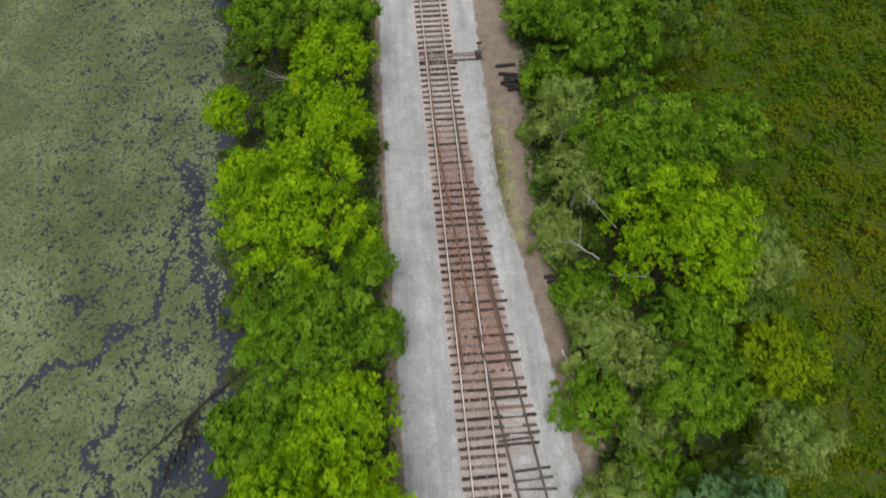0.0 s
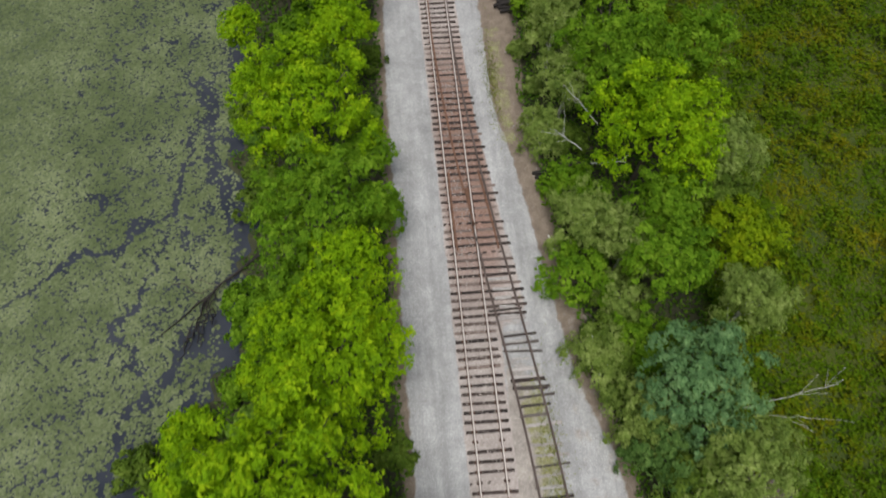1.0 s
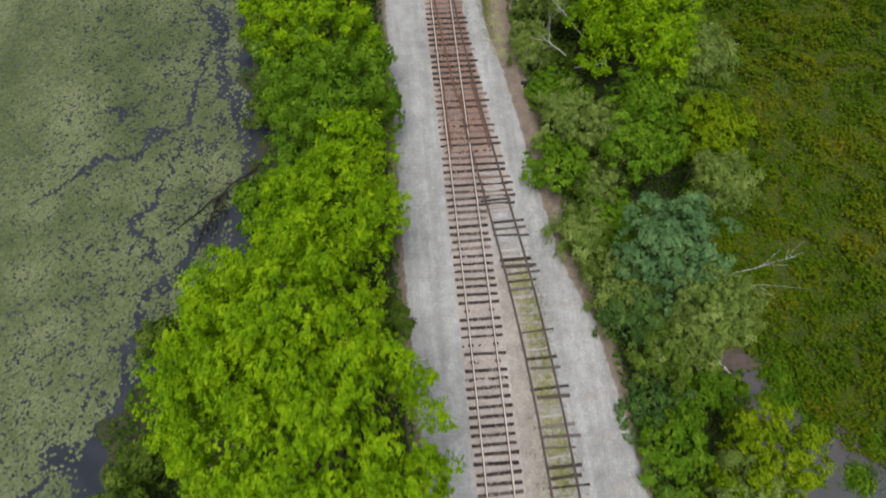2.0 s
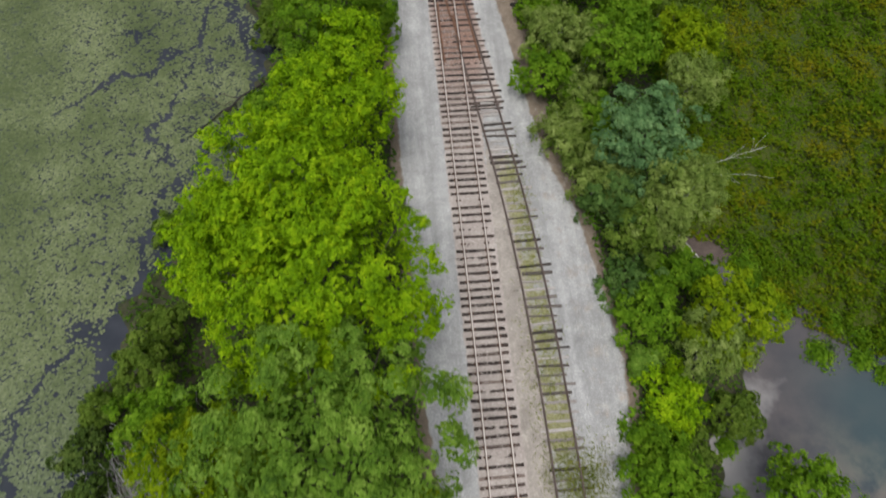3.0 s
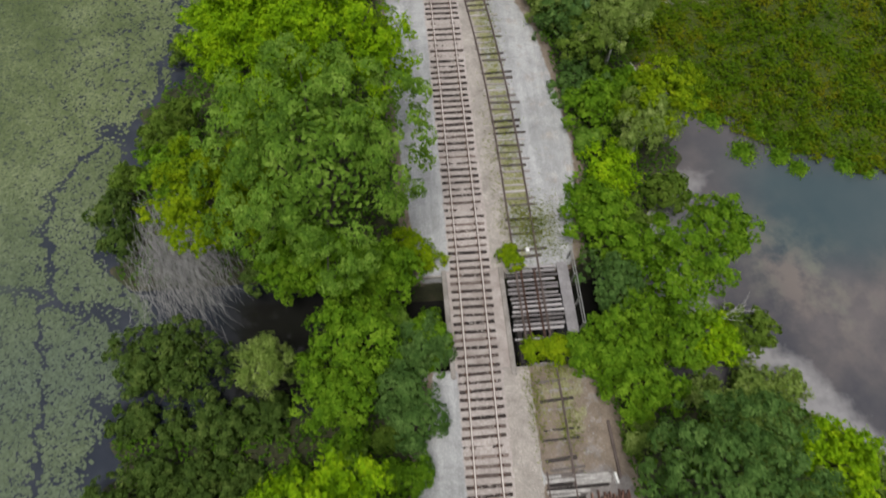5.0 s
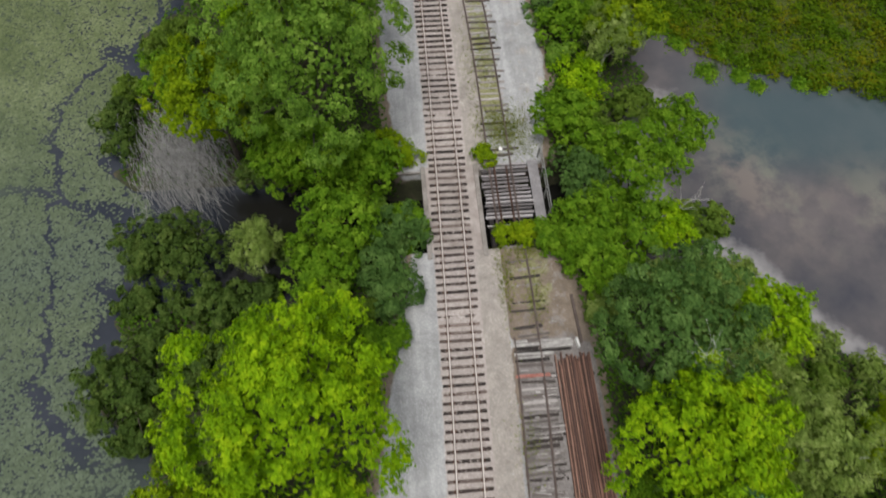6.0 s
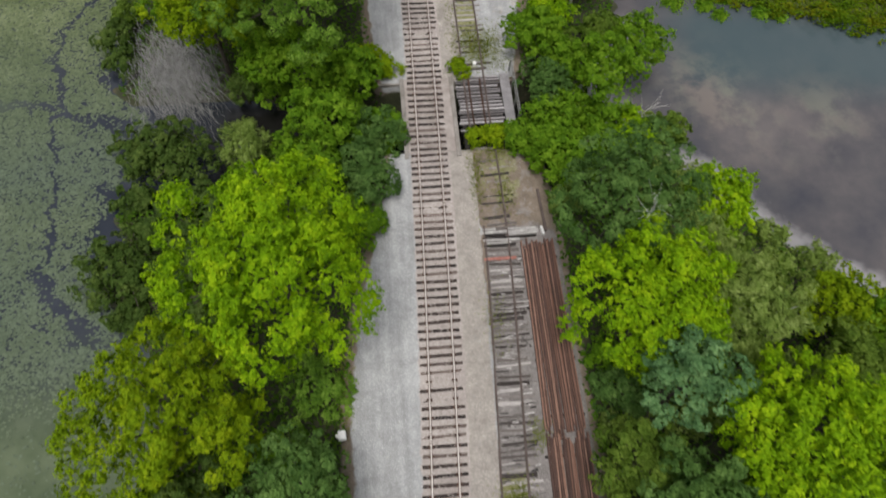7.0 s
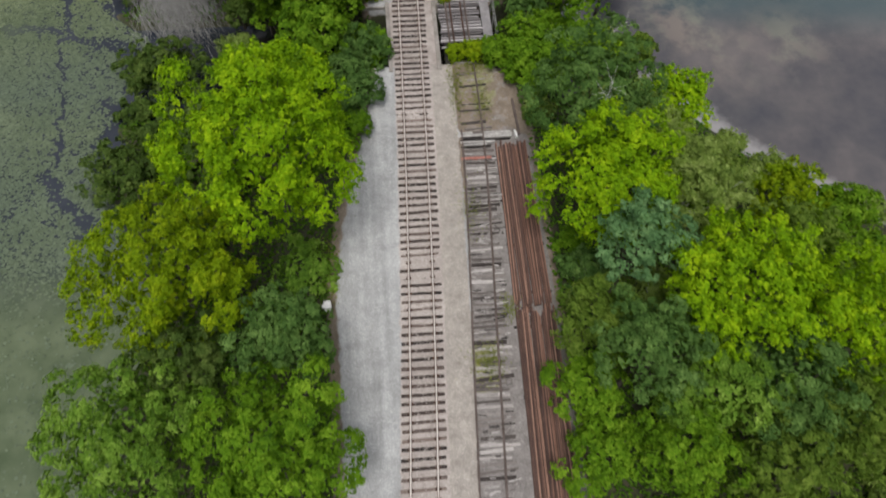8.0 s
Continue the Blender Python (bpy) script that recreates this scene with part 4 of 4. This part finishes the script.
tree(-8.4, -12.0, 1.0, 3.00, "leaf")
tree(-4.9, -11.7, 0.6, 2.30, "pine")
tree(-4.3, -14.0, 1.0, 1.95, "pine")
tree(-4.9, -16.9, 0.8, 1.70, "leaf")
tree(-20.8, -17.6, -1.7, 3.50, "dark")
tree(-9.4, -22.4, 7.2, 5.80, "lime")
tree(-8.0, -27.0, -0.2, 2.60, "deep")
tree(-14.7, -29.0, 4.5, 5.00, "gold")
tree(-14.0, -33.6, 2.6, 3.20, "dark")
tree(-8.4, -32.9, 4.3, 3.20, "pine")
tree(-16.5, -37.8, 3.5, 4.68, "deep")
tree(-8.8, -39.0, 3.6, 4.80, "leaf")
tree(7.3, 55.1, 2.0, 2.71, "leaf")
tree(15.8, 52.0, 4.0, 4.27, "olive")
tree(10.7, 50.7, 4.0, 4.61, "leaf")
tree(7.9, 49.1, 1.0, 2.80, "leaf")
tree(7.6, 44.7, 3.6, 2.60, "fern")
tree(17.4, 42.6, 3.0, 3.02, "leaf")
tree(11.1, 40.8, 4.5, 4.30, "leaf")
tree(7.9, 40.2, 3.2, 2.40, "fern")
tree(5.9, 37.0, 1.3, 2.00, "fern")
tree(12.3, 34.4, 4.8, 4.40, "lime")
tree(16.9, 33.4, 3.2, 2.80, "fern")
tree(7.4, 32.9, 0.5, 2.43, "leaf")
tree(12.2, 29.8, 3.2, 2.50, "leaf")
tree(16.4, 30.3, 1.8, 2.50, "olive")
tree(7.3, 29.6, 2.0, 2.62, "fern")
tree(16.3, 27.0, 3.2, 2.80, "gold")
tree(9.6, 27.4, 3.0, 2.40, "fern")
tree(11.3, 25.8, 4.1, 2.95, "leaf")
tree(6.2, 25.9, 1.5, 2.50, "leaf")
tree(8.8, 24.6, 1.0, 2.19, "fern")
tree(15.6, 22.9, 3.6, 2.40, "fern")
tree(9.3, 21.7, 1.0, 2.26, "leaf")
tree(7.5, 21.4, 1.0, 2.25, "olive")
tree(6.7, 21.1, 1.5, 2.00, "fern")
tree(11.2, 18.5, 4.1, 3.70, "blue")
tree(8.6, 17.3, 1.6, 2.40, "fern")
tree(9.4, 15.4, 1.3, 2.60, "pine")
tree(13.0, 14.4, 3.9, 2.70, "fern")
tree(11.6, 13.4, 2.4, 2.20, "fern")
tree(10.5, 13.0, 1.4, 2.50, "olive")
tree(9.4, 10.4, -0.1, 2.60, "pine")
tree(9.9, 7.2, 0.7, 2.50, "leaf")
tree(14.1, 6.5, 2.4, 3.10, "gold")
tree(13.0, 5.2, 2.2, 2.35, "fern")
tree(10.4, 2.8, 0.0, 2.40, "lime")
tree(8.6, 0.4, 0.3, 2.10, "leaf")
tree(8.4, -2.2, 1.6, 2.50, "leaf")
tree(15.8, -3.4, 1.5, 2.70, "leaf")
tree(11.0, -4.4, 0.6, 2.40, "leaf")
tree(8.8, -6.0, 0.6, 2.27, "pine")
tree(12.6, -6.8, 2.5, 2.80, "leaf")
tree(14.0, -9.9, 0.0, 2.20, "lime")
tree(7.0, -11.4, 0.7, 1.90, "leaf")
tree(10.5, -8.3, 0.1, 2.20, "leaf")
tree(12.0, -10.2, 0.4, 2.20, "leaf")
tree(8.0, -10.5, 0.6, 2.80, "leaf")
tree(9.0, -12.6, 0.9, 2.80, "leaf")
tree(17.2, -18.3, 3.6, 2.50, "lime")
tree(10.8, -18.9, 5.9, 4.50, "pine")
tree(14.5, -20.1, 3.0, 3.21, "fern")
tree(23.2, -25.0, 2.0, 2.69, "gold")
tree(10.5, -25.4, 5.9, 4.40, "lime")
tree(16.2, -25.4, 4.7, 3.60, "fern")
tree(9.4, -26.6, -0.3, 1.48, "leaf")
tree(26.0, -26.7, 2.0, 2.53, "leaf")
tree(9.8, -28.6, 0.5, 2.13, "pine")
tree(22.0, -28.8, 3.0, 2.78, "olive")
tree(11.2, -29.9, 7.1, 2.75, "blue")
tree(16.4, -33.2, 6.5, 4.50, "lime")
tree(8.9, -33.2, 3.9, 2.70, "olive")
tree(23.1, -34.6, 5.0, 4.18, "lime")
tree(10.6, -35.8, 6.0, 3.20, "pine")
tree(8.0, -36.6, 2.6, 2.50, "leaf")
tree(14.2, -37.4, 4.6, 3.58, "deep")
tree(18.4, -38.0, 4.0, 3.90, "pine")
tree(21.4, -40.0, 4.0, 3.50, "olive")
tree(8.0, -40.3, 2.0, 2.45, "leaf")
tree(12.2, -40.6, 3.0, 3.51, "leaf")
tree(17.0, -41.8, 3.0, 3.80, "olive")


def thicket(seed):
    """Bushes that close the gaps between the trees on both banks."""
    r = random.Random(seed)
    for side in (-1, 1):
        y = 63.0
        while y > -50:
            edge, shore = (CREST_L(y), SHORE_L(y)) if side < 0 else (CREST_R(y), SHORE_R(y))
            u = r.uniform(0.9, 1.7)
            while u < abs(shore - edge) + 0.2:
                x, yy = float(edge) + side * (u + r.uniform(-0.5, 0.5)), y + r.uniform(-0.8, 0.8)
                R = r.uniform(1.3, 2.2) if u > 2 else r.uniform(0.9, 1.5)
                u += 2.8
                creek = abs(yy - CREEK_Y) < 4.4 and -17 < x < 9
                bare = (abs(x - 16.7) < 2.1 and abs(yy - 13.4) < 2.3) or (x < -16.5 and 4 < yy < 13.5) or (x < -11.5 and 50 < yy < 56.5) or (-23 < x < -15 and -6.5 < yy < 2.5) or math.hypot(x + 6.5, yy + 29.6) < 2.3 or (y > 47 and 3 < x < 6.3) or (x < -15.5 and yy < -22)
                hidden = any((x - a) ** 2 + (yy - b) ** 2 < (0.82 * q) ** 2 for a, b, c, q in PLANTED)
                if creek or bare or hidden:
                    continue
                kind = r.choice(("leaf", "leaf", "deep", "lime", "olive") if side < 0 else ("leaf", "olive", "olive", "fern", "fern", "deep"))
                if x < -13 and yy < 12:
                    kind = "dark"
                tree(round(x, 2), round(yy, 2), max(float(height(x, yy)), WATER_Z) + R * r.uniform(0.35, 0.85), R, kind, coarse=1.35)
            y -= 2.9


tree(2.55, -3.75, 0.3, 1.05, "gold")
tree(3.3, -9.9, 0.1, 0.95, "gold")
tree(4.6, -9.9, 0.25, 1.1, "gold")
tree(6.0, -10.2, 0.4, 1.3, "leaf")
tree(-3.0, -7.3, -1.7, 1.25, "leaf")
tree(-3.2, -9.6, -0.6, 1.3, "leaf")
tree(-5.2, -6.6, -1.2, 1.5, "deep")
tree(-7.6, -4.9, -0.6, 1.6, "deep")
tree(-11.0, -3.7, -1.1, 1.7, "leaf")
tree(-10.6, -9.6, -1.5, 1.4, "dark")
tree(-13.6, -3.0, -1.4, 1.4, "dark")
thicket(3)

# ---- dead and fallen wood ----
def limb(rng, start, end, r0, r1, sag=0.0, wob=0.08, n=9):
    s, e = np.array(start, float), np.array(end, float)
    q = np.linspace(0, 1, n)[:, None]
    p = s + (e - s) * q
    p += rng.normal(size=p.shape) * wob * np.linalg.norm(e - s) * 0.12 * np.sin(q * math.pi)
    p[:, 2] += sag * (q * (1 - q))[:, 0]
    return tube(p, np.linspace(r0, r1, n), 6)


rng = np.random.default_rng(77)
snag = thing("fallen_branch", "dark fallen branch lying in the pond among lily pads", "fallen branch")
butt, tip = np.array((-13.9, 31.1, -2.75)), np.array((-20.3, 25.8, -3.2))
bole = part("stem", mesh_of("stem", *limb(rng, butt, tip, 0.12, 0.03, 0.3), M_DARK_WOOD, True), None, snag)
for k, (fx_, e) in enumerate(((0.46, (-16.9, 26.4, -3.2)), (0.5, (-18.1, 25.6, -3.2)), (0.48, (-17.8, 25.2, -3.2)), (0.55, (-18.5, 25.0, -3.2)), (0.52, (-18.9, 24.1, -3.2)), (0.45, (-19.8, 29.6, -3.2)), (0.4, (-18.9, 30.2, -3.2)))):
    part("twig", mesh_of("twig", *limb(rng, butt * (1 - fx_) + tip * fx_, e, 0.055 if k < 5 else 0.03, 0.022, 0.25, 0.5), M_DARK_WOOD if k < 5 else M_BARK, True), None, bole)

twig_rng = np.random.default_rng(78)
for x0, y0, x1, y1 in ((-17.7, 26.6, -18.4, 24.6), (-17.3, 26.9, -17.6, 24.9), (-18.2, 26.0, -18.7, 24.8), (-16.9, 27.6, -16.7, 26.2), (-17.9, 26.3, -17.3, 25.4)):
    part("twig", mesh_of("twig", *limb(twig_rng, (x0, y0, -3.1), (x1, y1, -3.22), 0.04, 0.018, 0.15, 0.5), M_DARK_WOOD, True), None, bole)

brush = thing("dead_brush", "bleached grey dead branches sprawled over the creek mouth", "dead brush")
pieces = []
for k in range(1300):
    a = rng.normal(-1.05, 0.38)
    s = np.array([-20.4, 0.6, -1.0]) + rng.normal(size=3) * (1.3, 1.9, 0.35) + np.array([0.9, -0.9, -0.15]) * rng.uniform(0, 2.6)
    ln = rng.uniform(1.0, 2.8)
    e = s + np.array([math.cos(a) * ln, math.sin(a) * ln, -rng.uniform(0.5, 1.6)])
    e[2] = max(e[2], -3.3)
    pieces.append(limb(rng, s, e, 0.013, 0.004, 0.6, 0.5, 4))
tagged(part("brushwood", mesh_of("brushwood", *join(pieces), M_DEAD, True), None, brush), kind="stuff")
for k in range(6):
    s = np.array([-19.0, -0.2, -2.9]) + rng.normal(size=3) * (1.2, 1.2, 0.1)
    part("stem", mesh_of("stem", *limb(rng, s, s + np.array([rng.uniform(0, 3), rng.uniform(-4, 0), 1.3]), 0.06, 0.02, 0.3), M_DEAD, True), None, brush)


def bare_birch(start, end, r, twigs, label="leaning bare birch with pale bark"):
    b = thing("bare_birch", label, "dead tree", "leaning birches")
    stem = part("trunk", mesh_of("trunk", *limb(rng, start, end, r, r * 0.35, 0.2, 0.12), M_BIRCH, True), None, b)
    s, e = np.array(start, float), np.array(end, float)
    for k in range(twigs):
        q = rng.uniform(0.35, 0.95)
        a = s + (e - s) * q
        part("branch", mesh_of("branch", *limb(rng, a, a + (e - s) * 0.25 + rng.normal(size=3) * (0.55, 0.55, 0.35), r * 0.35, 0.006, 0.1, 0.1, 6), M_BIRCH, True), None, stem)


bare_birch((7.7, 34.1, 3.2), (5.75, 34.8, 4.6), 0.038, 5)
bare_birch((9.2, 36.2, 3.0), (6.9, 38.0, 4.9), 0.032, 5)
bare_birch((8.2, 33.2, 2.9), (9.9, 32.2, 4.4), 0.03, 3)
bare_birch((5.4, 29.8, -0.1), (5.9, 27.6, 0.15), 0.062, 2, "pale fallen birch log on the bank's edge")
bare_birch((14.4, 17.4, 1.2), (19.4, 18.0, 2.6), 0.026, 6)
bare_birch((14.8, 16.9, 1.4), (18.2, 16.2, 2.3), 0.02, 4)
bare_birch((16.0, 12.0, -2.85), (14.5, 13.4, -1.5), 0.09, 1, "pale fallen log lying on the muddy bank")
bare_birch((14.6, 24.9, 2.2), (16.3, 23.6, 3.2), 0.026, 4)
bare_birch((10.4, -21.6, 7.6), (10.7, -21.4, 9.7), 0.010, 22)
bare_birch((-9.0, 50.4, 1.0), (-11.2, 47.2, 5.4), 0.043, 9)
bare_birch((6.3, 57.0, 0.5), (5.3, 54.2, 2.6), 0.037, 9)
bare_birch((13.2, -9.3, -1.5), (16.6, -8.3, 0.9), 0.032, 12)

# ---- low growth ----
def scatter(name, label, category, spots, normal, ln, wd, mat, seed, droop=0.0):
    r = np.random.default_rng(seed)
    v, f = leaves(spots, normal, ln, wd, r, droop)
    return tagged(new(name, mesh_of(name, v, f, mat)), label, category, kind="stuff")


r = np.random.default_rng(11)
n = 150000
px, py = r.uniform(-26, 30, n), r.uniform(-52, 66, n)
hz = height(px, py)
bumpy = 0.5 + 0.5 * np.sin(px * 1.3 + np.sin(py * 0.7) * 2) * np.sin(py * 1.1 + np.cos(px * 0.5) * 2)
keep = (hz < -0.22) & (hz > WATER_Z + 0.12) & ((px < CREST_L(py) + 0.1) | (px > CREST_R(py) - 0.2)) & ~((px > SHORE_R(py)) & (py > MEADOW_S(px)))
keep &= ~((np.abs(px - 16.7) < 1.7) & (np.abs(py - 13.4) < 2.1))
px, py, hz, bumpy = px[keep], py[keep], hz[keep], bumpy[keep]
lift = r.uniform(0.05, 0.35, len(px)) + 0.9 * bumpy * r.random(len(px))
scatter("undergrowth", "dense green undergrowth covering the embankment slopes", "undergrowth", np.stack([px, py, hz + lift], 1), r.normal(size=(len(px), 3)) * 0.5 + (0, 0, 0.8), 0.28, 0.19, M_UNDER, 12)

n = 170000
px, py = r.uniform(14, 44, n), r.uniform(-4, 66, n)
clump = smooth(0.36, 0.66, mottle(px, py, 1.0, 41, 2))
tall = smooth(0.35, 0.65, mottle(px, py, 4.0, 42, 3))
edge = py - MEADOW_S(px) + 3.2 * (mottle(px, py, 1.8, 43, 2) - 0.42)
keep = (edge > 0) & (px > SHORE_R(py) - 0.5) & (r.random(n) < 0.5 + 0.5 * clump)
px, py, clump, tall = px[keep], py[keep], clump[keep], tall[keep]
scatter("marsh_plants", "dense olive-green marsh plants covering the wetland", "marsh plants", np.stack([px, py, -3.15 + r.random(len(px)) * (0.08 + (0.3 + 0.75 * tall) * clump)], 1),
        r.normal(size=(len(px), 3)) * 0.5 + (0, 0, 0.75), 0.33, 0.19, M_MARSH, 13)
for x, y, s in ((22.2, 5.6, 0.95), (24.8, 5.0, 0.75), (25.9, 3.8, 0.6), (20.6, 8.9, 0.9), (23.8, 7.6, 0.8), (27.0, 5.9, 0.9), (25.4, 6.4, 0.7), (35.3, 2.8, 0.45), (14.4, 0.2, 0.6), (19.2, 12.4, 1.2), (20.1, 10.9, 1.2), (18.6, 10.6, 1.0), (20.9, 12.3, 1.0), (20.0, 13.6, 1.0), (29.6, 3.9, 0.8), (31.0, 3.2, 0.5)):
    k = int(700 * s)
    q = r.normal(size=(k, 3)) * (s * 0.5, s * 0.5, 0.2)
    q[:, 2] = np.abs(q[:, 2])
    clump = thing("marsh_tussock", "round green tussock of leafy plants at the water's edge", "water plant", "tussocks", at=(x, y, WATER_Z))
    part("crown", mesh_of("crown", *leaves(q, q * (1, 1, 0.5) + (0, 0, 0.6) + r.normal(size=(k, 3)) * 0.3, 0.34, 0.12, r, 0.4), LEAF["leaf"]), None, clump)

# lily pads, thinned out along dark winding leads
n = 400000
px, py = r.uniform(-46, -13.5, n), r.uniform(-50, 68, n)
wx, wy = px + 0.9 * (mottle(px, py, 1.6, 31) - 0.5) * 2, py + 0.9 * (mottle(px, py, 1.6, 32) - 0.5) * 2
gap = np.zeros(n)
for wide, way in NORTH_LEADS + SOUTH_LEADS:
    for (x0, y0), (x1, y1) in zip(way[:-1], way[1:]):
        q = np.clip(((wx - x0) * (x1 - x0) + (wy - y0) * (y1 - y0)) / ((x1 - x0) ** 2 + (y1 - y0) ** 2), 0, 1)
        far = np.hypot(wx - x0 - q * (x1 - x0), wy - y0 - q * (y1 - y0))
        gap = np.maximum(gap, 1 - smooth(0.5 * wide, 1.2 * wide, far))
shore = SHORE_L(py) - px
near = smooth(-33, -20, px)
holes = smooth(0.56, 0.65, mottle(px, py, 0.5, 33, 2)) * (0.4 + 0.34 * near)
patch = smooth(0.52, 0.66, mottle(px, py, 4.5, 34, 4)) * smooth(0.42, 0.56, mottle(px, py, 1.1, 35, 2)) * (0.06 + 0.14 * near)
density = (1 - 0.9 * gap) * (1 - holes) * (1 - patch) * (1 - 0.92 * (1 - smooth(-28, -21.5, py)))
open_water = smooth(0.2, 1.6, shore + 2.2 * (mottle(px, py, 2.5, 36) - 0.5) - 1.2 * np.exp(-((py - 26) / 3.5) ** 2) - 1.0 * np.exp(-((py + 11) / 4) ** 2))
keep = (r.random(n) < density * open_water) & (height(px, py) < WATER_Z - 0.05)
px, py = px[keep], py[keep]
k = 4
ang = np.arange(k) / k * 2 * math.pi
rad = r.uniform(0.065, 0.15, len(px))
rot0 = r.uniform(0, 6.3, len(px))
v = np.zeros((len(px), k, 3))
sq = r.uniform(0.75, 1.0, len(px))
ca, sa = np.cos(ang[None] + rot0[:, None]) * rad[:, None], np.sin(ang[None] + rot0[:, None]) * rad[:, None] * sq[:, None]
v[:, :, 0], v[:, :, 1] = px[:, None] + ca, py[:, None] + sa
v[:, :, 2] = WATER_Z + 0.006 + 0.02 * r.random(len(px))[:, None] + r.normal(size=(len(px), 1)) * 0.04 * ca / 0.1 * 0.3
pad_mesh = mesh_of("lily_pads", v.reshape(-1, 3), np.arange(len(px) * k).reshape(-1, k), M_PAD)
bloom = (1 - smooth(-10, 14, py)) * (0.55 + 0.45 * mottle(px, py, 5.0, 37))
pad_mesh.attributes.new("bloom", "FLOAT", "POINT").data.foreach_set("value", np.repeat(bloom, k).astype(np.float32))
tagged(new("lily_pads", pad_mesh), "grey-green mat of lily pads with dark water leads", "lily pads", kind="stuff")

# weeds in the siding and at the bridge ends
spots = []
for x0, y0, sx, sy, m in ((3.5, 16, 0.7, 4.5, 800), (3.6, 6, 0.8, 4, 700), (2.4, 3, 0.5, 6, 500), (3.9, -1.3, 1.2, 1.8, 1500), (5.0, -1.6, 1.6, 2.0, 1700), (2.9, -13, 0.5, 2.6, 700), (4.4, -11, 0.9, 1.2, 700), (4.6, -14.5, 0.8, 1.6, 500),
                          (2.9, -34, 0.9, 1.0, 700), (3.2, 43, 0.5, 4.0, 900), (-6.5, -27, 0.5, 2.5, 900), (4.6, -30.6, 0.5, 0.8, 300), (3.0, -23.5, 0.8, 2.0, 300)):
    q = r.normal(size=(m, 2)) * (sx, sy) * 0.6 + (x0, y0)
    spots.append(np.column_stack([q, np.maximum(height(q[:, 0], q[:, 1]), -0.6) + r.random(m) * 0.22]))
spots = np.concatenate(spots)
spots = spots[np.abs(spots[:, 0] - track_x(spots[:, 1])) > 1.5]
scatter("weeds", "yellow-green weeds growing between the old ties", "weeds", spots, r.normal(size=(len(spots), 3)) * 0.6 + (0, 0, 0.5), 0.17, 0.05, M_WEED, 14)

# ballast lying over the edges of the ties
def pebbles(name, label, mat, px, py, z, sz, seed):
    r = np.random.default_rng(seed)
    tet = np.array([[1, 0, 0], [-0.5, 0.8, 0.1], [-0.5, -0.8, 0], [0.1, 0.1, 0.8], [0.3, 0.5, 0.5], [0.2, -0.5, 0.4]])
    tf = np.array([[0, 4, 3], [4, 1, 3], [1, 2, 3], [2, 5, 3], [5, 0, 3], [0, 1, 4], [0, 5, 2]])
    a = r.uniform(0, 6.3, len(px))
    v = np.zeros((len(px), 6, 3))
    v[:, :, 0] = px[:, None] + sz[:, None] * (np.cos(a)[:, None] * tet[None, :, 0] - np.sin(a)[:, None] * tet[None, :, 1])
    v[:, :, 1] = py[:, None] + sz[:, None] * (np.sin(a)[:, None] * tet[None, :, 0] + np.cos(a)[:, None] * tet[None, :, 1])
    v[:, :, 2] = z[:, None] + 0.6 * sz[:, None] * tet[None, :, 2]
    f = (tf[None] + 6 * np.arange(len(px))[:, None, None]).reshape(-1, 3)
    return tagged(new(name, mesh_of(name, v.reshape(-1, 3), f, mat)), label, "stones", kind="stuff")


m = 7500
py = r.uniform(-48, 62, m)
heap = 0.5 + 0.5 * np.sin(py * 2.3 + 2 * np.sin(py * 0.37))
px = r.uniform(-1.05, 1.05, m) * (0.55 + 0.45 * heap)
keep = (np.abs(np.abs(px) - 0.755) > 0.12) & (r.random(m) < 0.35 + 0.65 * heap)
px, py = px[keep] + track_x(py[keep]), py[keep]
pebbles("ballast_stones", "pale brown ballast stones spilled over the ties", M_BALLAST, px, py, np.full(len(px), -0.01), r.uniform(0.03, 0.075, len(px)), 21)

# loose pale stones on the gravel
m = 2600
py = r.uniform(-45, 62, m)
edge = r.random(m) < 0.6
px = np.where(edge, np.where(r.random(m) < 0.5, CREST_L(py) + 0.4 + np.abs(r.normal(size=m)) * 0.5, ROAD_R(py) - 0.3 - np.abs(r.normal(size=m)) * 0.7), r.uniform(-4.5, 6.5, m))
keep = (np.abs(px - track_x(py)) > 1.5) & (height(px, py) > -0.5) & ~((py > -11.5) & (py < -4))
px, py = px[keep], py[keep]
pebbles("loose_stones", "loose pale stones scattered over the gravel", M_STONE, px, py, height(px, py) - 0.005, r.uniform(0.025, 0.075, len(px)), 22)
